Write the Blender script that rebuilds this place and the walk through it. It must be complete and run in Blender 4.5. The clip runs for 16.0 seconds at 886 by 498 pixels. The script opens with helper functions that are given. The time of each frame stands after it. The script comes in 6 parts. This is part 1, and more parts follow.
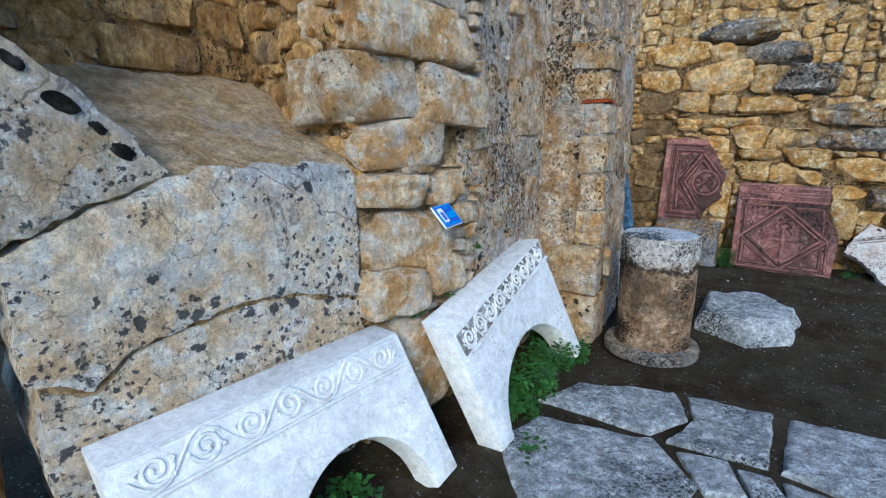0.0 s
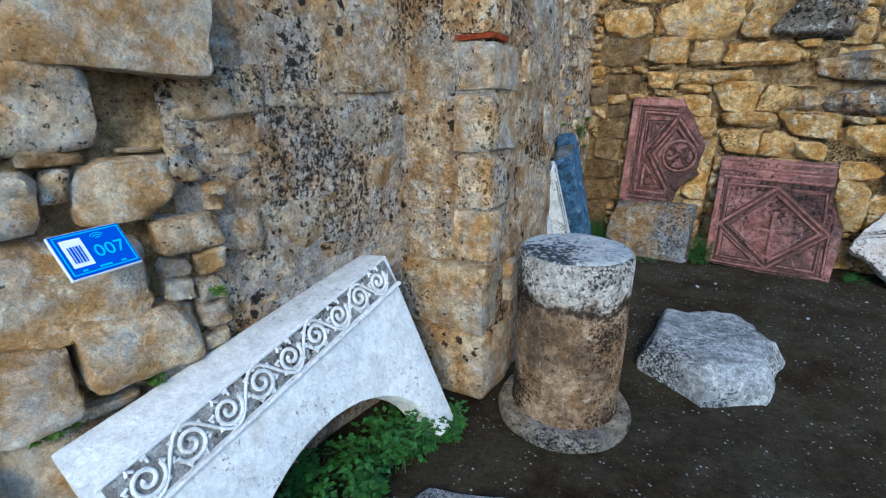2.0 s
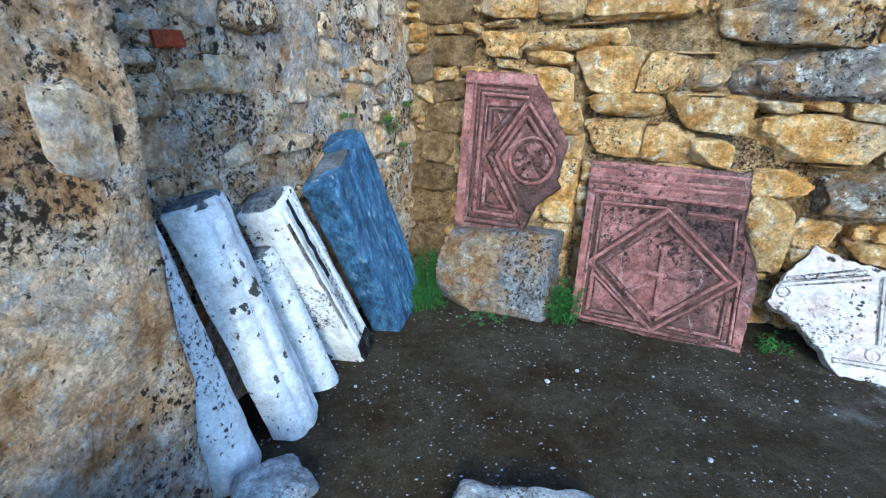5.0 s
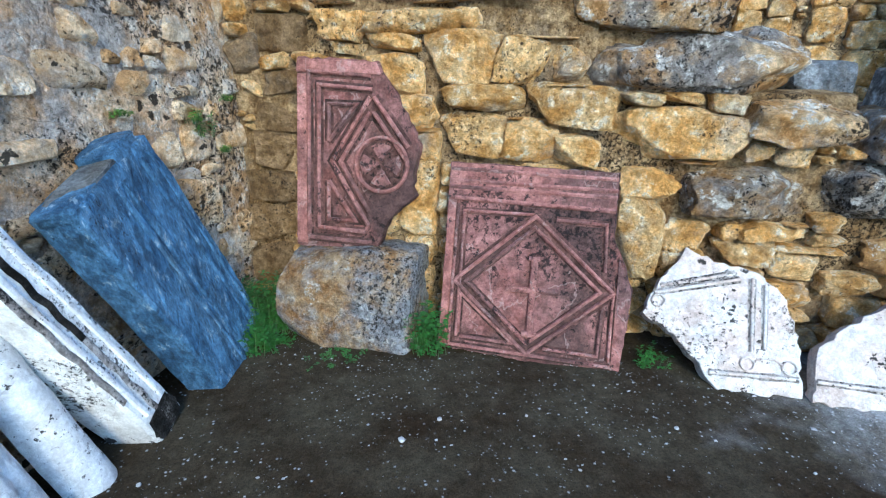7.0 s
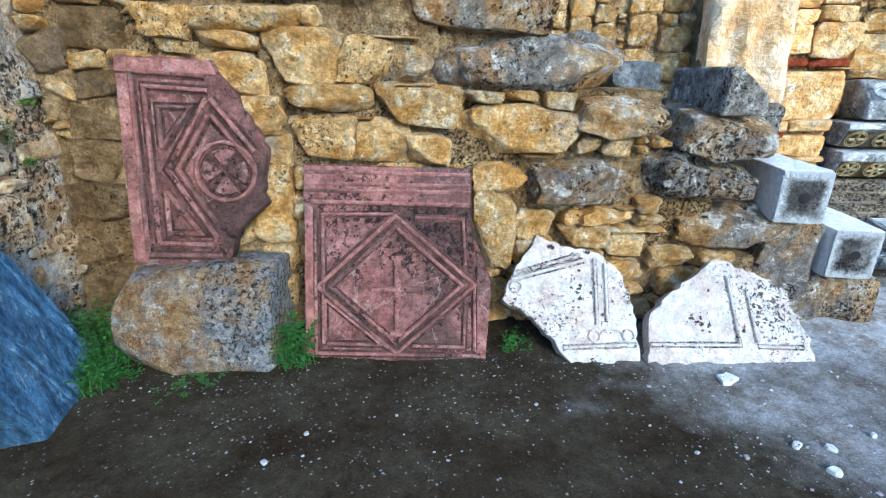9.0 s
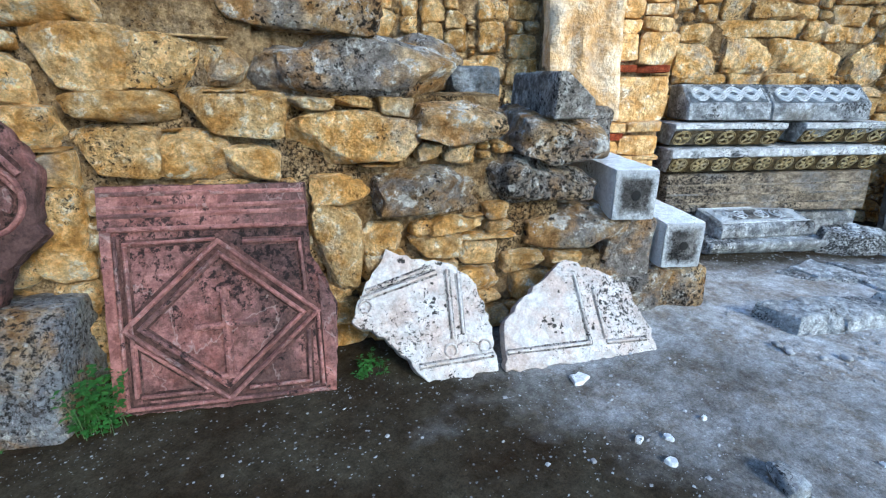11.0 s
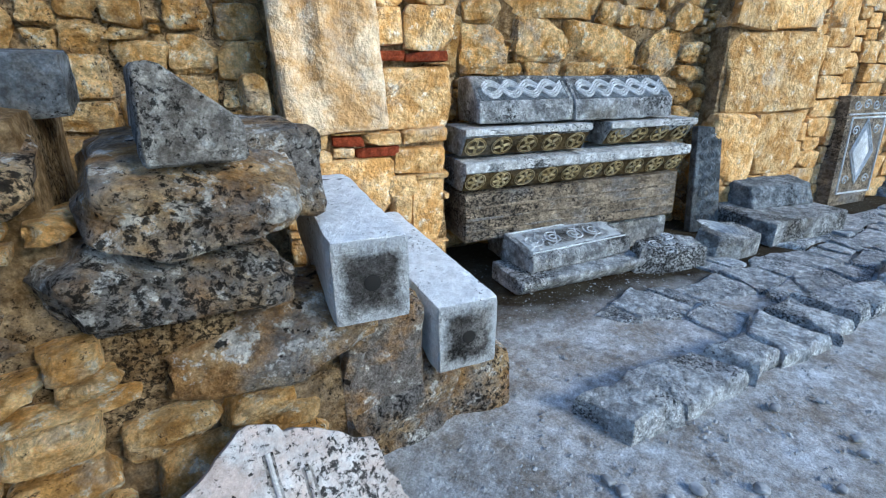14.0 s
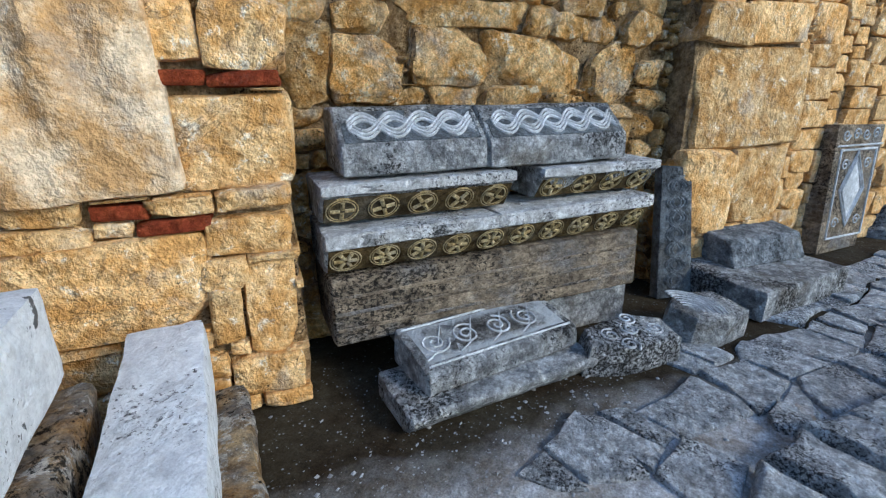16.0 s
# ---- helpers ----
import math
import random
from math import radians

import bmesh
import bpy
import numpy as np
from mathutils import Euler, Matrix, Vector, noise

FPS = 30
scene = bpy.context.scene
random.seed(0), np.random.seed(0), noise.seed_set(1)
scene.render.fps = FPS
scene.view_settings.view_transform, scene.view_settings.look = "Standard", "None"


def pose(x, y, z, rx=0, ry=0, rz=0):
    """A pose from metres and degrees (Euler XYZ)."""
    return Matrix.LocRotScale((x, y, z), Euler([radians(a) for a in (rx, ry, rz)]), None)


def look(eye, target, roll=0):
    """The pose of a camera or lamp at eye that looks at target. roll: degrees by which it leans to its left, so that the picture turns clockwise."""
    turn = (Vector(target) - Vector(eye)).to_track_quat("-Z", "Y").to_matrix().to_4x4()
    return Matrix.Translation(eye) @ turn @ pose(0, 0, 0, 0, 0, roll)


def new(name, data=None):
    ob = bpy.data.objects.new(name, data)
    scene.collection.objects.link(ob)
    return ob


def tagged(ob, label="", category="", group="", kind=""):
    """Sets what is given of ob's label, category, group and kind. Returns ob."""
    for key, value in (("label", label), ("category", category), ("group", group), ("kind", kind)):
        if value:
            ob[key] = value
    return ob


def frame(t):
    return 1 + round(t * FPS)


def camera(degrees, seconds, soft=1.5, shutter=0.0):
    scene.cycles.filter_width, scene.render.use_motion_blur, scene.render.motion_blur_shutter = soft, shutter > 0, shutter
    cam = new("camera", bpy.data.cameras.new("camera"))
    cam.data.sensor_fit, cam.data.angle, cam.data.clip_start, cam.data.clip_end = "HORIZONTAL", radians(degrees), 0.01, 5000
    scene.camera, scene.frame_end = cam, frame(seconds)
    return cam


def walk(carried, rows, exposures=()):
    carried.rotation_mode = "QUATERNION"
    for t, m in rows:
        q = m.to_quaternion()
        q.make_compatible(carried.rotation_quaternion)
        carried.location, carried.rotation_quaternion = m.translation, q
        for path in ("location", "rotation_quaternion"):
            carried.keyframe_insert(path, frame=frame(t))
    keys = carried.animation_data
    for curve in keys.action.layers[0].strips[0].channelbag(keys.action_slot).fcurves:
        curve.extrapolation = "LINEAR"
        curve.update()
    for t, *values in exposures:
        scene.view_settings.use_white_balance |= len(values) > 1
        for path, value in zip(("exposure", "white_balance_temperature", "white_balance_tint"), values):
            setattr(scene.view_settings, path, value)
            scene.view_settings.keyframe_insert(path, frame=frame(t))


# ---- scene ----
cam = camera(85.5, 16.0, soft=1.2)
METRES, EYE, TILT, LEAN, TURN = 8.0, 1.5, -12.7, 0.0, 0.0
ROWS = [
    (0.0, 0.0, 0.0, 0.0, 0.0, 0.0, -0.0),
    (0.5, 0.0367, 0.0317, 0.0066, -0.07, -0.2, -0.05),
    (1.0, 0.0703, 0.0711, 0.0188, -0.13, -1.22, -0.08),
    (1.5, 0.0992, 0.111, 0.0276, -0.13, -2.79, -0.09),
    (2.0, 0.1196, 0.1547, 0.0362, -0.16, -4.62, -0.16),
    (2.5, 0.1366, 0.197, 0.0527, -0.2, -5.31, -0.14),
    (3.0, 0.1656, 0.2328, 0.059, -0.42, -6.24, -0.12),
    (3.5, 0.1977, 0.2669, 0.0689, -0.68, -5.99, -0.15),
    (4.0, 0.2258, 0.3095, 0.0721, -1.67, -6.07, 0.06),
    (4.5, 0.2531, 0.345, 0.0804, -4.51, -5.92, 0.69),
    (5.0, 0.2842, 0.3695, 0.0839, -8.17, -7.26, 1.52),
    (7.5, 0.3463, 0.4269, 0.0911, -22.16, -8.2, 4.26),
    (8.0, 0.351, 0.425, 0.0903, -25.39, -8.39, 4.97),
    (8.5, 0.356, 0.4216, 0.0895, -29.09, -8.86, 5.76),
    (9.0, 0.3607, 0.4177, 0.0886, -32.9, -9.25, 6.54),
    (9.5, 0.3655, 0.4135, 0.0874, -36.6, -9.59, 7.29),
    (12.0, 0.4452, 0.4194, 0.0859, -53.19, -12.96, 10.1),
    (12.5, 0.4729, 0.4252, 0.0868, -57.85, -14.75, 10.78),
    (13.0, 0.5163, 0.4251, 0.0917, -60.86, -14.03, 11.12),
    (13.5, 0.5559, 0.4311, 0.0945, -61.99, -14.36, 11.2),
    (14.0, 0.6028, 0.4445, 0.0988, -63.98, -14.82, 11.48),
    (14.5, 0.6419, 0.4442, 0.099, -66.03, -15.68, 11.76),
    (15.0, 0.6849, 0.4366, 0.1036, -66.88, -13.92, 11.85),
    (15.5, 0.7237, 0.4367, 0.101, -67.09, -13.52, 11.89),
    (16.0, 0.7683, 0.4403, 0.1016, -67.24, -13.14, 11.92),
]
walk(cam, [(t, pose(0, 0, EYE, TILT, LEAN, TURN) @ pose(METRES * x, METRES * y, METRES * z, 90 + pitch, roll, yaw)) for t, x, y, z, yaw, pitch, roll in ROWS],
     exposures=[(0.0, 0.93, 4950, 1), (2.0, 0.98, 4900, 0), (3.0, 1.22, 4750, -1), (4.0, 1.58, 4600, -2), (4.5, 1.72, 4550, -3), (5.5, 1.76, 4700, 0), (9.0, 1.68, 4800, -1), (12.5, 1.24, 4950, 0), (14.5, 1.06, 4950, 0), (15.5, 0.95, 5000, -1), (16.0, 0.8, 5150, 3)])

# ---- light ----
world = bpy.data.worlds.new("sky")
scene.world = world
world.use_nodes = True
sky = world.node_tree.nodes.new("ShaderNodeTexSky")
sky.sky_type, sky.sun_disc = "NISHITA", False
sky.sun_elevation, sky.sun_rotation = radians(28), radians(187)
sky.ozone_density = 2.4
back = world.node_tree.nodes["Background"]
back.inputs["Strength"].default_value = 0.15
world.node_tree.links.new(sky.outputs["Color"], back.inputs["Color"])
sun = new("sun", bpy.data.lights.new("sun", "SUN"))
sun.data.energy, sun.data.angle, sun.data.color = 1.2, radians(14), (1.0, 0.74, 0.42)
sun.matrix_world = look((0, 0, 0), (0.108, 0.876, -0.469))

# ---- materials ----


def material(name):
    m = bpy.data.materials.new(name)
    m.use_nodes = True
    nt = m.node_tree
    return m, nt, nt.nodes["Principled BSDF"]


def node(nt, kind, **values):
    n = nt.nodes.new("ShaderNode" + kind)
    for key, value in values.items():
        key = key.replace("_", " ")
        n.inputs[key].default_value = value
    return n


def noise_tex(nt, vec, scale, detail=5.0, rough=0.6, warp=0.0):
    n = node(nt, "TexNoise", Scale=scale, Detail=detail, Roughness=rough, Distortion=warp)
    nt.links.new(vec, n.inputs["Vector"])
    return n.outputs["Fac"]


def ramp(nt, fac, lo, hi):
    """0 below lo, 1 above hi."""
    r = node(nt, "MapRange", From_Min=lo, From_Max=hi)
    nt.links.new(fac, r.inputs["Value"])
    return r.outputs["Result"]


def maths(nt, op, a, b):
    n = nt.nodes.new("ShaderNodeMath")
    n.operation = op
    for i, v in enumerate((a, b)):
        if isinstance(v, (int, float)):
            n.inputs[i].default_value = v
        else:
            nt.links.new(v, n.inputs[i])
    return n.outputs[0]


def blend(nt, fac, a, b, mode="MIX"):
    n = nt.nodes.new("ShaderNodeMix")
    n.data_type, n.blend_type = "RGBA", mode
    for socket, v in ((n.inputs[0], fac), (n.inputs[6], a), (n.inputs[7], b)):
        if isinstance(v, (int, float)):
            socket.default_value = v
        elif isinstance(v, tuple):
            socket.default_value = (*v, 1.0)
        else:
            nt.links.new(v, socket)
    return n.outputs[2]


def position(nt, shuffle=0.0):
    """Place in the world, shifted for each object by a random amount."""
    geo = nt.nodes.new("ShaderNodeNewGeometry")
    if not shuffle:
        return geo.outputs["Position"], None
    info = nt.nodes.new("ShaderNodeObjectInfo")
    add = nt.nodes.new("ShaderNodeVectorMath")
    add.operation = "MULTIPLY_ADD"
    nt.links.new(info.outputs["Random"], add.inputs[0])
    add.inputs[1].default_value = (shuffle, shuffle * 0.7, shuffle * 1.3)
    nt.links.new(geo.outputs["Position"], add.inputs[2])
    return add.outputs[0], info.outputs["Random"]


def relief(nt, bsdf, height, strength, distance):
    b = node(nt, "Bump", Strength=strength, Distance=distance)
    nt.links.new(height, b.inputs["Height"])
    nt.links.new(b.outputs["Normal"], bsdf.inputs["Normal"])


def stone_material(name, pale, deep, grey, grey_at=0.55, lichen=(0.035, 0.034, 0.03), lichen_at=0.66, white_at=2.0,
                   vary=0.35, bump=0.6, rough=0.9, big=2.2, pits=0.5, white=(0.75, 0.74, 0.7), mottled=0.55, cracks=0.12, streak=1.0, upper=None, edge=0.0, crack_tone=(0.09, 0.07, 0.05), rim=None, lumps=11.0, fine=10.0, rosettes=0.0):
    """Weathered stone: two tones, grey weathering, dark lichen, pale crust, pits and grain."""
    m, nt, bsdf = material(name)
    vec, rand = position(nt, 7.0)
    if streak != 1.0:
        # runs of stain: drawn out along the vertical (below 1) or along the course (above 1)
        scale = nt.nodes.new("ShaderNodeVectorMath")
        scale.operation = "MULTIPLY"
        nt.links.new(vec, scale.inputs[0])
        scale.inputs[1].default_value = (1, 1, streak)
        vec = scale.outputs[0]
    tone = ramp(nt, noise_tex(nt, vec, big * 2.5, 8, 0.72, 0.15), 0.42, 0.58)
    col = blend(nt, tone, deep, pale)
    shade = maths(nt, "MULTIPLY_ADD", rand, vary)
    shade.node.inputs[2].default_value = 1.0 - vary * 0.55
    col = blend(nt, 1.0, col, shade, "MULTIPLY")
    g = ramp(nt, noise_tex(nt, vec, big, 8, 0.72, 0.1), grey_at - 0.05, grey_at + 0.08)
    col = blend(nt, maths(nt, "MULTIPLY", g, 0.85), col, grey)
    if white_at < 1:
        w = ramp(nt, noise_tex(nt, vec, big * 5, 8, 0.76, 0.2), white_at, white_at + 0.04)
        col = blend(nt, maths(nt, "MULTIPLY", w, 0.8), col, white)
    if upper:
        # a paler upper zone with a ragged stained border
        split = nt.nodes.new("ShaderNodeSeparateXYZ")
        nt.links.new(position(nt)[0], split.inputs[0])
        border = maths(nt, "ADD", split.outputs[2], maths(nt, "MULTIPLY", noise_tex(nt, vec, 7, 6, 0.7), 0.35))
        col = blend(nt, ramp(nt, border, upper[0] + 0.17, upper[0] + 0.23), col, upper[1])
        band = maths(nt, "SUBTRACT", 1.0, maths(nt, "MULTIPLY", maths(nt, "ABSOLUTE", maths(nt, "SUBTRACT", border, upper[0] + 0.17), 0.0), 9.0))
        col = blend(nt, maths(nt, "MULTIPLY", ramp(nt, maths(nt, "MULTIPLY", band, noise_tex(nt, vec, 26, 6, 0.7)), 0.3, 0.5), 0.9), col, (0.06, 0.05, 0.045))
    mask = ramp(nt, noise_tex(nt, vec, big * 0.8, 3, 0.5), 0.4, 0.62)
    spots = noise_tex(nt, vec, big * 19, 9, 0.76, 0.3)
    l = ramp(nt, maths(nt, "ADD", spots, maths(nt, "MULTIPLY", mask, 0.14)), lichen_at, lichen_at + 0.06)
    if rosettes:
        # round growths of several sizes, gathered in colonies
        for scale_r, weight in ((13.0, 0.0), (31.0, 0.05)):
            drift = node(nt, "TexNoise", Scale=22.0, Detail=6.0, Roughness=0.7)
            nt.links.new(vec, drift.inputs["Vector"])
            bent = nt.nodes.new("ShaderNodeVectorMath")
            bent.operation = "MULTIPLY_ADD"
            nt.links.new(drift.outputs["Color"], bent.inputs[0])
            bent.inputs[1].default_value = (0.09, 0.09, 0.09)
            nt.links.new(vec, bent.inputs[2])
            cell_r = node(nt, "TexVoronoi", Scale=scale_r)
            nt.links.new(bent.outputs[0], cell_r.inputs["Vector"])
            colony = ramp(nt, noise_tex(nt, vec, 1.6 + scale_r * 0.06, 5, 0.68), 0.63 - rosettes * 0.3 - weight * 0.4, 0.72 - rosettes * 0.3)
            size_r = maths(nt, "MULTIPLY", colony, 0.36)
            grown = ramp(nt, maths(nt, "SUBTRACT", size_r, cell_r.outputs["Distance"]), 0.0, 0.05)
            l = maths(nt, "MAXIMUM", l, grown)
    col = blend(nt, maths(nt, "MULTIPLY", l, 0.9), col, lichen)
    mottle = ramp(nt, noise_tex(nt, vec, 19, 9, 0.78, 0.15), 0.41, 0.59)
    col = blend(nt, mottled, col, blend(nt, mottle, (0.33, 0.31, 0.29), (1.28, 1.28, 1.26)), "MULTIPLY")
    grain = noise_tex(nt, vec, 75, 5, 0.8)
    col = blend(nt, mottled * 0.9, col, blend(nt, ramp(nt, grain, 0.34, 0.66), (0.5, 0.49, 0.48), (1.3, 1.3, 1.3)), "MULTIPLY")
    if edge:
        geo = nt.nodes.new("ShaderNodeNewGeometry")
        worn = ramp(nt, maths(nt, "ADD", geo.outputs["Pointiness"], maths(nt, "MULTIPLY", grain, 0.05)), 0.57, 0.66)
        col = blend(nt, maths(nt, "MULTIPLY", worn, edge), col, white)
    veins = maths(nt, "ABSOLUTE", maths(nt, "SUBTRACT", noise_tex(nt, vec, big * 1.3, 6, 0.55, 0.5), 0.5), 0.0)
    crack = ramp(nt, veins, 0.007, 0.001)
    col = blend(nt, maths(nt, "MULTIPLY", crack, cracks), col, crack_tone)
    if rim:
        # a paler worn margin round the middle of the face
        coords = nt.nodes.new("ShaderNodeTexCoord")
        off = nt.nodes.new("ShaderNodeVectorMath")
        off.operation = "SUBTRACT"
        nt.links.new(coords.outputs["Generated"], off.inputs[0])
        off.inputs[1].default_value = (0.5, 0.5, 0.5)
        parts_xyz = nt.nodes.new("ShaderNodeSeparateXYZ")
        nt.links.new(off.outputs[0], parts_xyz.inputs[0])
        reach = maths(nt, "MAXIMUM", maths(nt, "ABSOLUTE", parts_xyz.outputs[0], 0.0), maths(nt, "ABSOLUTE", parts_xyz.outputs[2], 0.0))
        reach = maths(nt, "ADD", reach, maths(nt, "MULTIPLY", noise_tex(nt, vec, 16, 8, 0.75), 0.5))
        col = blend(nt, ramp(nt, reach, 0.54, 0.68), col, rim)
    # deeper stains against the pale stone
    deepen = node(nt, "Gamma", Gamma=1.2)
    nt.links.new(col, deepen.inputs["Color"])
    nt.links.new(deepen.outputs["Color"], bsdf.inputs["Base Color"])
    bsdf.inputs["Roughness"].default_value = rough
    bsdf.inputs["Specular IOR Level"].default_value = 0.12
    cells = node(nt, "TexVoronoi", Scale=38.0)
    nt.links.new(vec, cells.inputs["Vector"])
    holes = ramp(nt, cells.outputs["Distance"], 0.05, 0.35)
    h = maths(nt, "ADD", maths(nt, "MULTIPLY", noise_tex(nt, vec, lumps, fine, 0.72, 0.0), 2.8), maths(nt, "MULTIPLY", holes, pits * 0.4))
    ridge = maths(nt, "ABSOLUTE", maths(nt, "SUBTRACT", noise_tex(nt, vec, 5.5, 4, 0.5, 0.5), 0.5), 0.0)
    h = maths(nt, "SUBTRACT", h, maths(nt, "MULTIPLY", ridge, 1.4))
    relief(nt, bsdf, h, min(1.0, bump * 1.3), 0.045)
    return m


OCHRE = stone_material("ochre_limestone", (0.95, 0.72, 0.39), (0.7, 0.42, 0.14), (0.58, 0.52, 0.44), 0.59, lichen=(0.035, 0.03, 0.025), lichen_at=0.67, white_at=0.56, white=(0.95, 0.88, 0.7), mottled=0.48, cracks=0.3, bump=0.8, vary=0.28)
OCHRE_BLOCK = stone_material("pale_ochre_ashlar", (0.88, 0.65, 0.35), (0.66, 0.4, 0.15), (0.6, 0.52, 0.41), 0.6, lichen_at=0.72, white_at=0.58, white=(0.9, 0.83, 0.68), bump=0.55, mottled=0.36, big=2.2, cracks=0.5, lumps=7.0, fine=5.0, pits=0.3, vary=0.3)
OCHRE_DARK = stone_material("lichened_boulder", (0.74, 0.58, 0.36), (0.5, 0.31, 0.13), (0.33, 0.332, 0.335), 0.49, lichen=(0.02, 0.02, 0.02), lichen_at=0.625, white_at=0.545, big=1.8, white=(0.88, 0.87, 0.83), cracks=0.3, mottled=0.58, rosettes=0.27, bump=0.8)
GREY_STONE = stone_material("grey_weathered_limestone", (0.84, 0.71, 0.52), (0.58, 0.39, 0.2), (0.6, 0.59, 0.57), 0.55, lichen=(0.03, 0.028, 0.024), lichen_at=0.63, white_at=0.58, rosettes=0.3, mottled=0.5)
RUST_STONE = stone_material("rusty_quoin_stone", (0.94, 0.82, 0.63), (0.7, 0.46, 0.22), (0.76, 0.74, 0.71), 0.54, lichen=(0.03, 0.028, 0.024), lichen_at=0.7, white_at=0.55, bump=0.7, mottled=0.38, vary=0.2, white=(0.92, 0.88, 0.8))
MORTAR = stone_material("ochre_lime_mortar", (0.68, 0.52, 0.31), (0.34, 0.23, 0.11), (0.4, 0.34, 0.26), 0.57, lichen=(0.02, 0.016, 0.012), lichen_at=0.63, bump=1.0, pits=1.0, big=3.0)
GREY_MORTAR = stone_material("grey_lime_render", (0.84, 0.71, 0.55), (0.56, 0.38, 0.21), (0.64, 0.63, 0.62), 0.53, lichen=(0.035, 0.031, 0.027), lichen_at=0.625, white_at=0.55, bump=0.9, pits=1.2, rosettes=0.4, mottled=0.55, cracks=0.35, white=(0.8, 0.78, 0.74))
BIG_FACE = stone_material("blotched_block_face", (0.94, 0.87, 0.74), (0.78, 0.62, 0.42), (0.7, 0.73, 0.77), 0.53, lichen=(0.1, 0.11, 0.13), lichen_at=0.67, white_at=0.525, big=1.5, bump=0.7, mottled=0.38, cracks=0.5, rosettes=0.56, white=(0.9, 0.89, 0.86))
NICHE_SHELF = stone_material("dusty_rubble_shelf", (0.95, 0.78, 0.54), (0.72, 0.53, 0.31), (0.72, 0.66, 0.58), 0.56, lichen_at=0.74, bump=1.0, white_at=0.62, mottled=0.4)
NICHE = stone_material("brown_niche_stone", (0.72, 0.5, 0.24), (0.42, 0.25, 0.09), (0.3, 0.25, 0.2), 0.58, lichen=(0.05, 0.04, 0.03), lichen_at=0.65, streak=0.6)
MARBLE = stone_material("white_marble", (0.83, 0.835, 0.83), (0.76, 0.765, 0.76), (0.58, 0.54, 0.48), 0.63, lichen=(0.28, 0.25, 0.22), lichen_at=0.7, vary=0.05, bump=0.25, rough=0.6, pits=0.1, mottled=0.2, cracks=0.15)
MARBLE_SPOT = stone_material("lichen_spotted_marble", (0.66, 0.645, 0.63), (0.6, 0.52, 0.47), (0.5, 0.46, 0.43), 0.62, lichen=(0.015, 0.015, 0.015), lichen_at=0.64, vary=0.05, bump=0.4, rough=0.65, pits=0.2, mottled=0.3, cracks=0.2, rosettes=0.34, big=2.2)
SHAFT = stone_material("stained_white_shaft", (0.8, 0.81, 0.81), (0.66, 0.66, 0.65), (0.46, 0.4, 0.32), 0.62, lichen=(0.03, 0.028, 0.025), lichen_at=0.66, vary=0.05, bump=0.3, rough=0.65, pits=0.2, mottled=0.25, cracks=0.2, rosettes=0.32)
GREY_CARVED = stone_material("worn_grey_carving", (0.78, 0.8, 0.82), (0.56, 0.58, 0.59), (0.6, 0.6, 0.6), 0.6, lichen=(0.1, 0.1, 0.1), lichen_at=0.7, vary=0.1, bump=0.4, rough=0.7, mottled=0.3)
GREY_MARBLE = stone_material("grey_marble", (0.78, 0.8, 0.81), (0.36, 0.37, 0.38), (0.34, 0.32, 0.28), 0.58, lichen=(0.028, 0.028, 0.026), lichen_at=0.605, white_at=0.575, vary=0.15, bump=0.8, rough=0.75, edge=0.6, white=(0.9, 0.91, 0.91), big=2.6)
BLUE_MARBLE = stone_material("blue_grey_marble", (0.18, 0.32, 0.51), (0.09, 0.17, 0.29), (0.21, 0.32, 0.45), 0.6, lichen=(0.025, 0.03, 0.04), lichen_at=0.69, white_at=0.585, vary=0.05, bump=0.6, rough=0.6, mottled=0.6, white=(0.46, 0.58, 0.7), streak=0.5, big=4.0)
RED_MARBLE = stone_material("red_breccia", (0.44, 0.25, 0.23), (0.27, 0.135, 0.12), (0.105, 0.075, 0.07), 0.5, lichen=(0.03, 0.026, 0.026), lichen_at=0.63, white_at=0.68, vary=0.1, bump=0.5, rough=0.7, white=(0.6, 0.45, 0.42), mottled=0.5, big=1.3, cracks=0.35, crack_tone=(0.6, 0.5, 0.47))
RED_RIDGE = stone_material("worn_red_moulding", (0.5, 0.28, 0.255), (0.36, 0.185, 0.165), (0.18, 0.12, 0.115), 0.53, lichen=(0.05, 0.04, 0.04), lichen_at=0.65, white_at=0.68, vary=0.1, bump=0.5, rough=0.7, white=(0.6, 0.45, 0.42), mottled=0.5, big=1.3, cracks=0.3, crack_tone=(0.6, 0.5, 0.47))
BRICK = stone_material("red_brick", (0.5, 0.15, 0.06), (0.36, 0.09, 0.04), (0.34, 0.22, 0.16), 0.62, lichen_at=0.76, vary=0.3)
BEAM = stone_material("weathered_white_marble", (0.95, 0.965, 0.97), (0.86, 0.88, 0.89), (0.55, 0.55, 0.54), 0.64, lichen=(0.1, 0.1, 0.1), lichen_at=0.675, vary=0.1, bump=0.5, rough=0.7, mottled=0.2, cracks=0.1, rosettes=0.15)
BEAM_END = stone_material("dark_weathered_end", (0.5, 0.49, 0.47), (0.2, 0.19, 0.18), (0.13, 0.125, 0.12), 0.5, lichen=(0.03, 0.03, 0.03), lichen_at=0.6, white_at=0.66, big=4.0, bump=0.8, rim=(0.7, 0.72, 0.73))
BANDED = stone_material("brown_weathered_marble", (0.52, 0.44, 0.33), (0.25, 0.21, 0.16), (0.34, 0.33, 0.32), 0.54, lichen=(0.03, 0.03, 0.03), lichen_at=0.62, white_at=0.7, vary=0.05, streak=1.4)
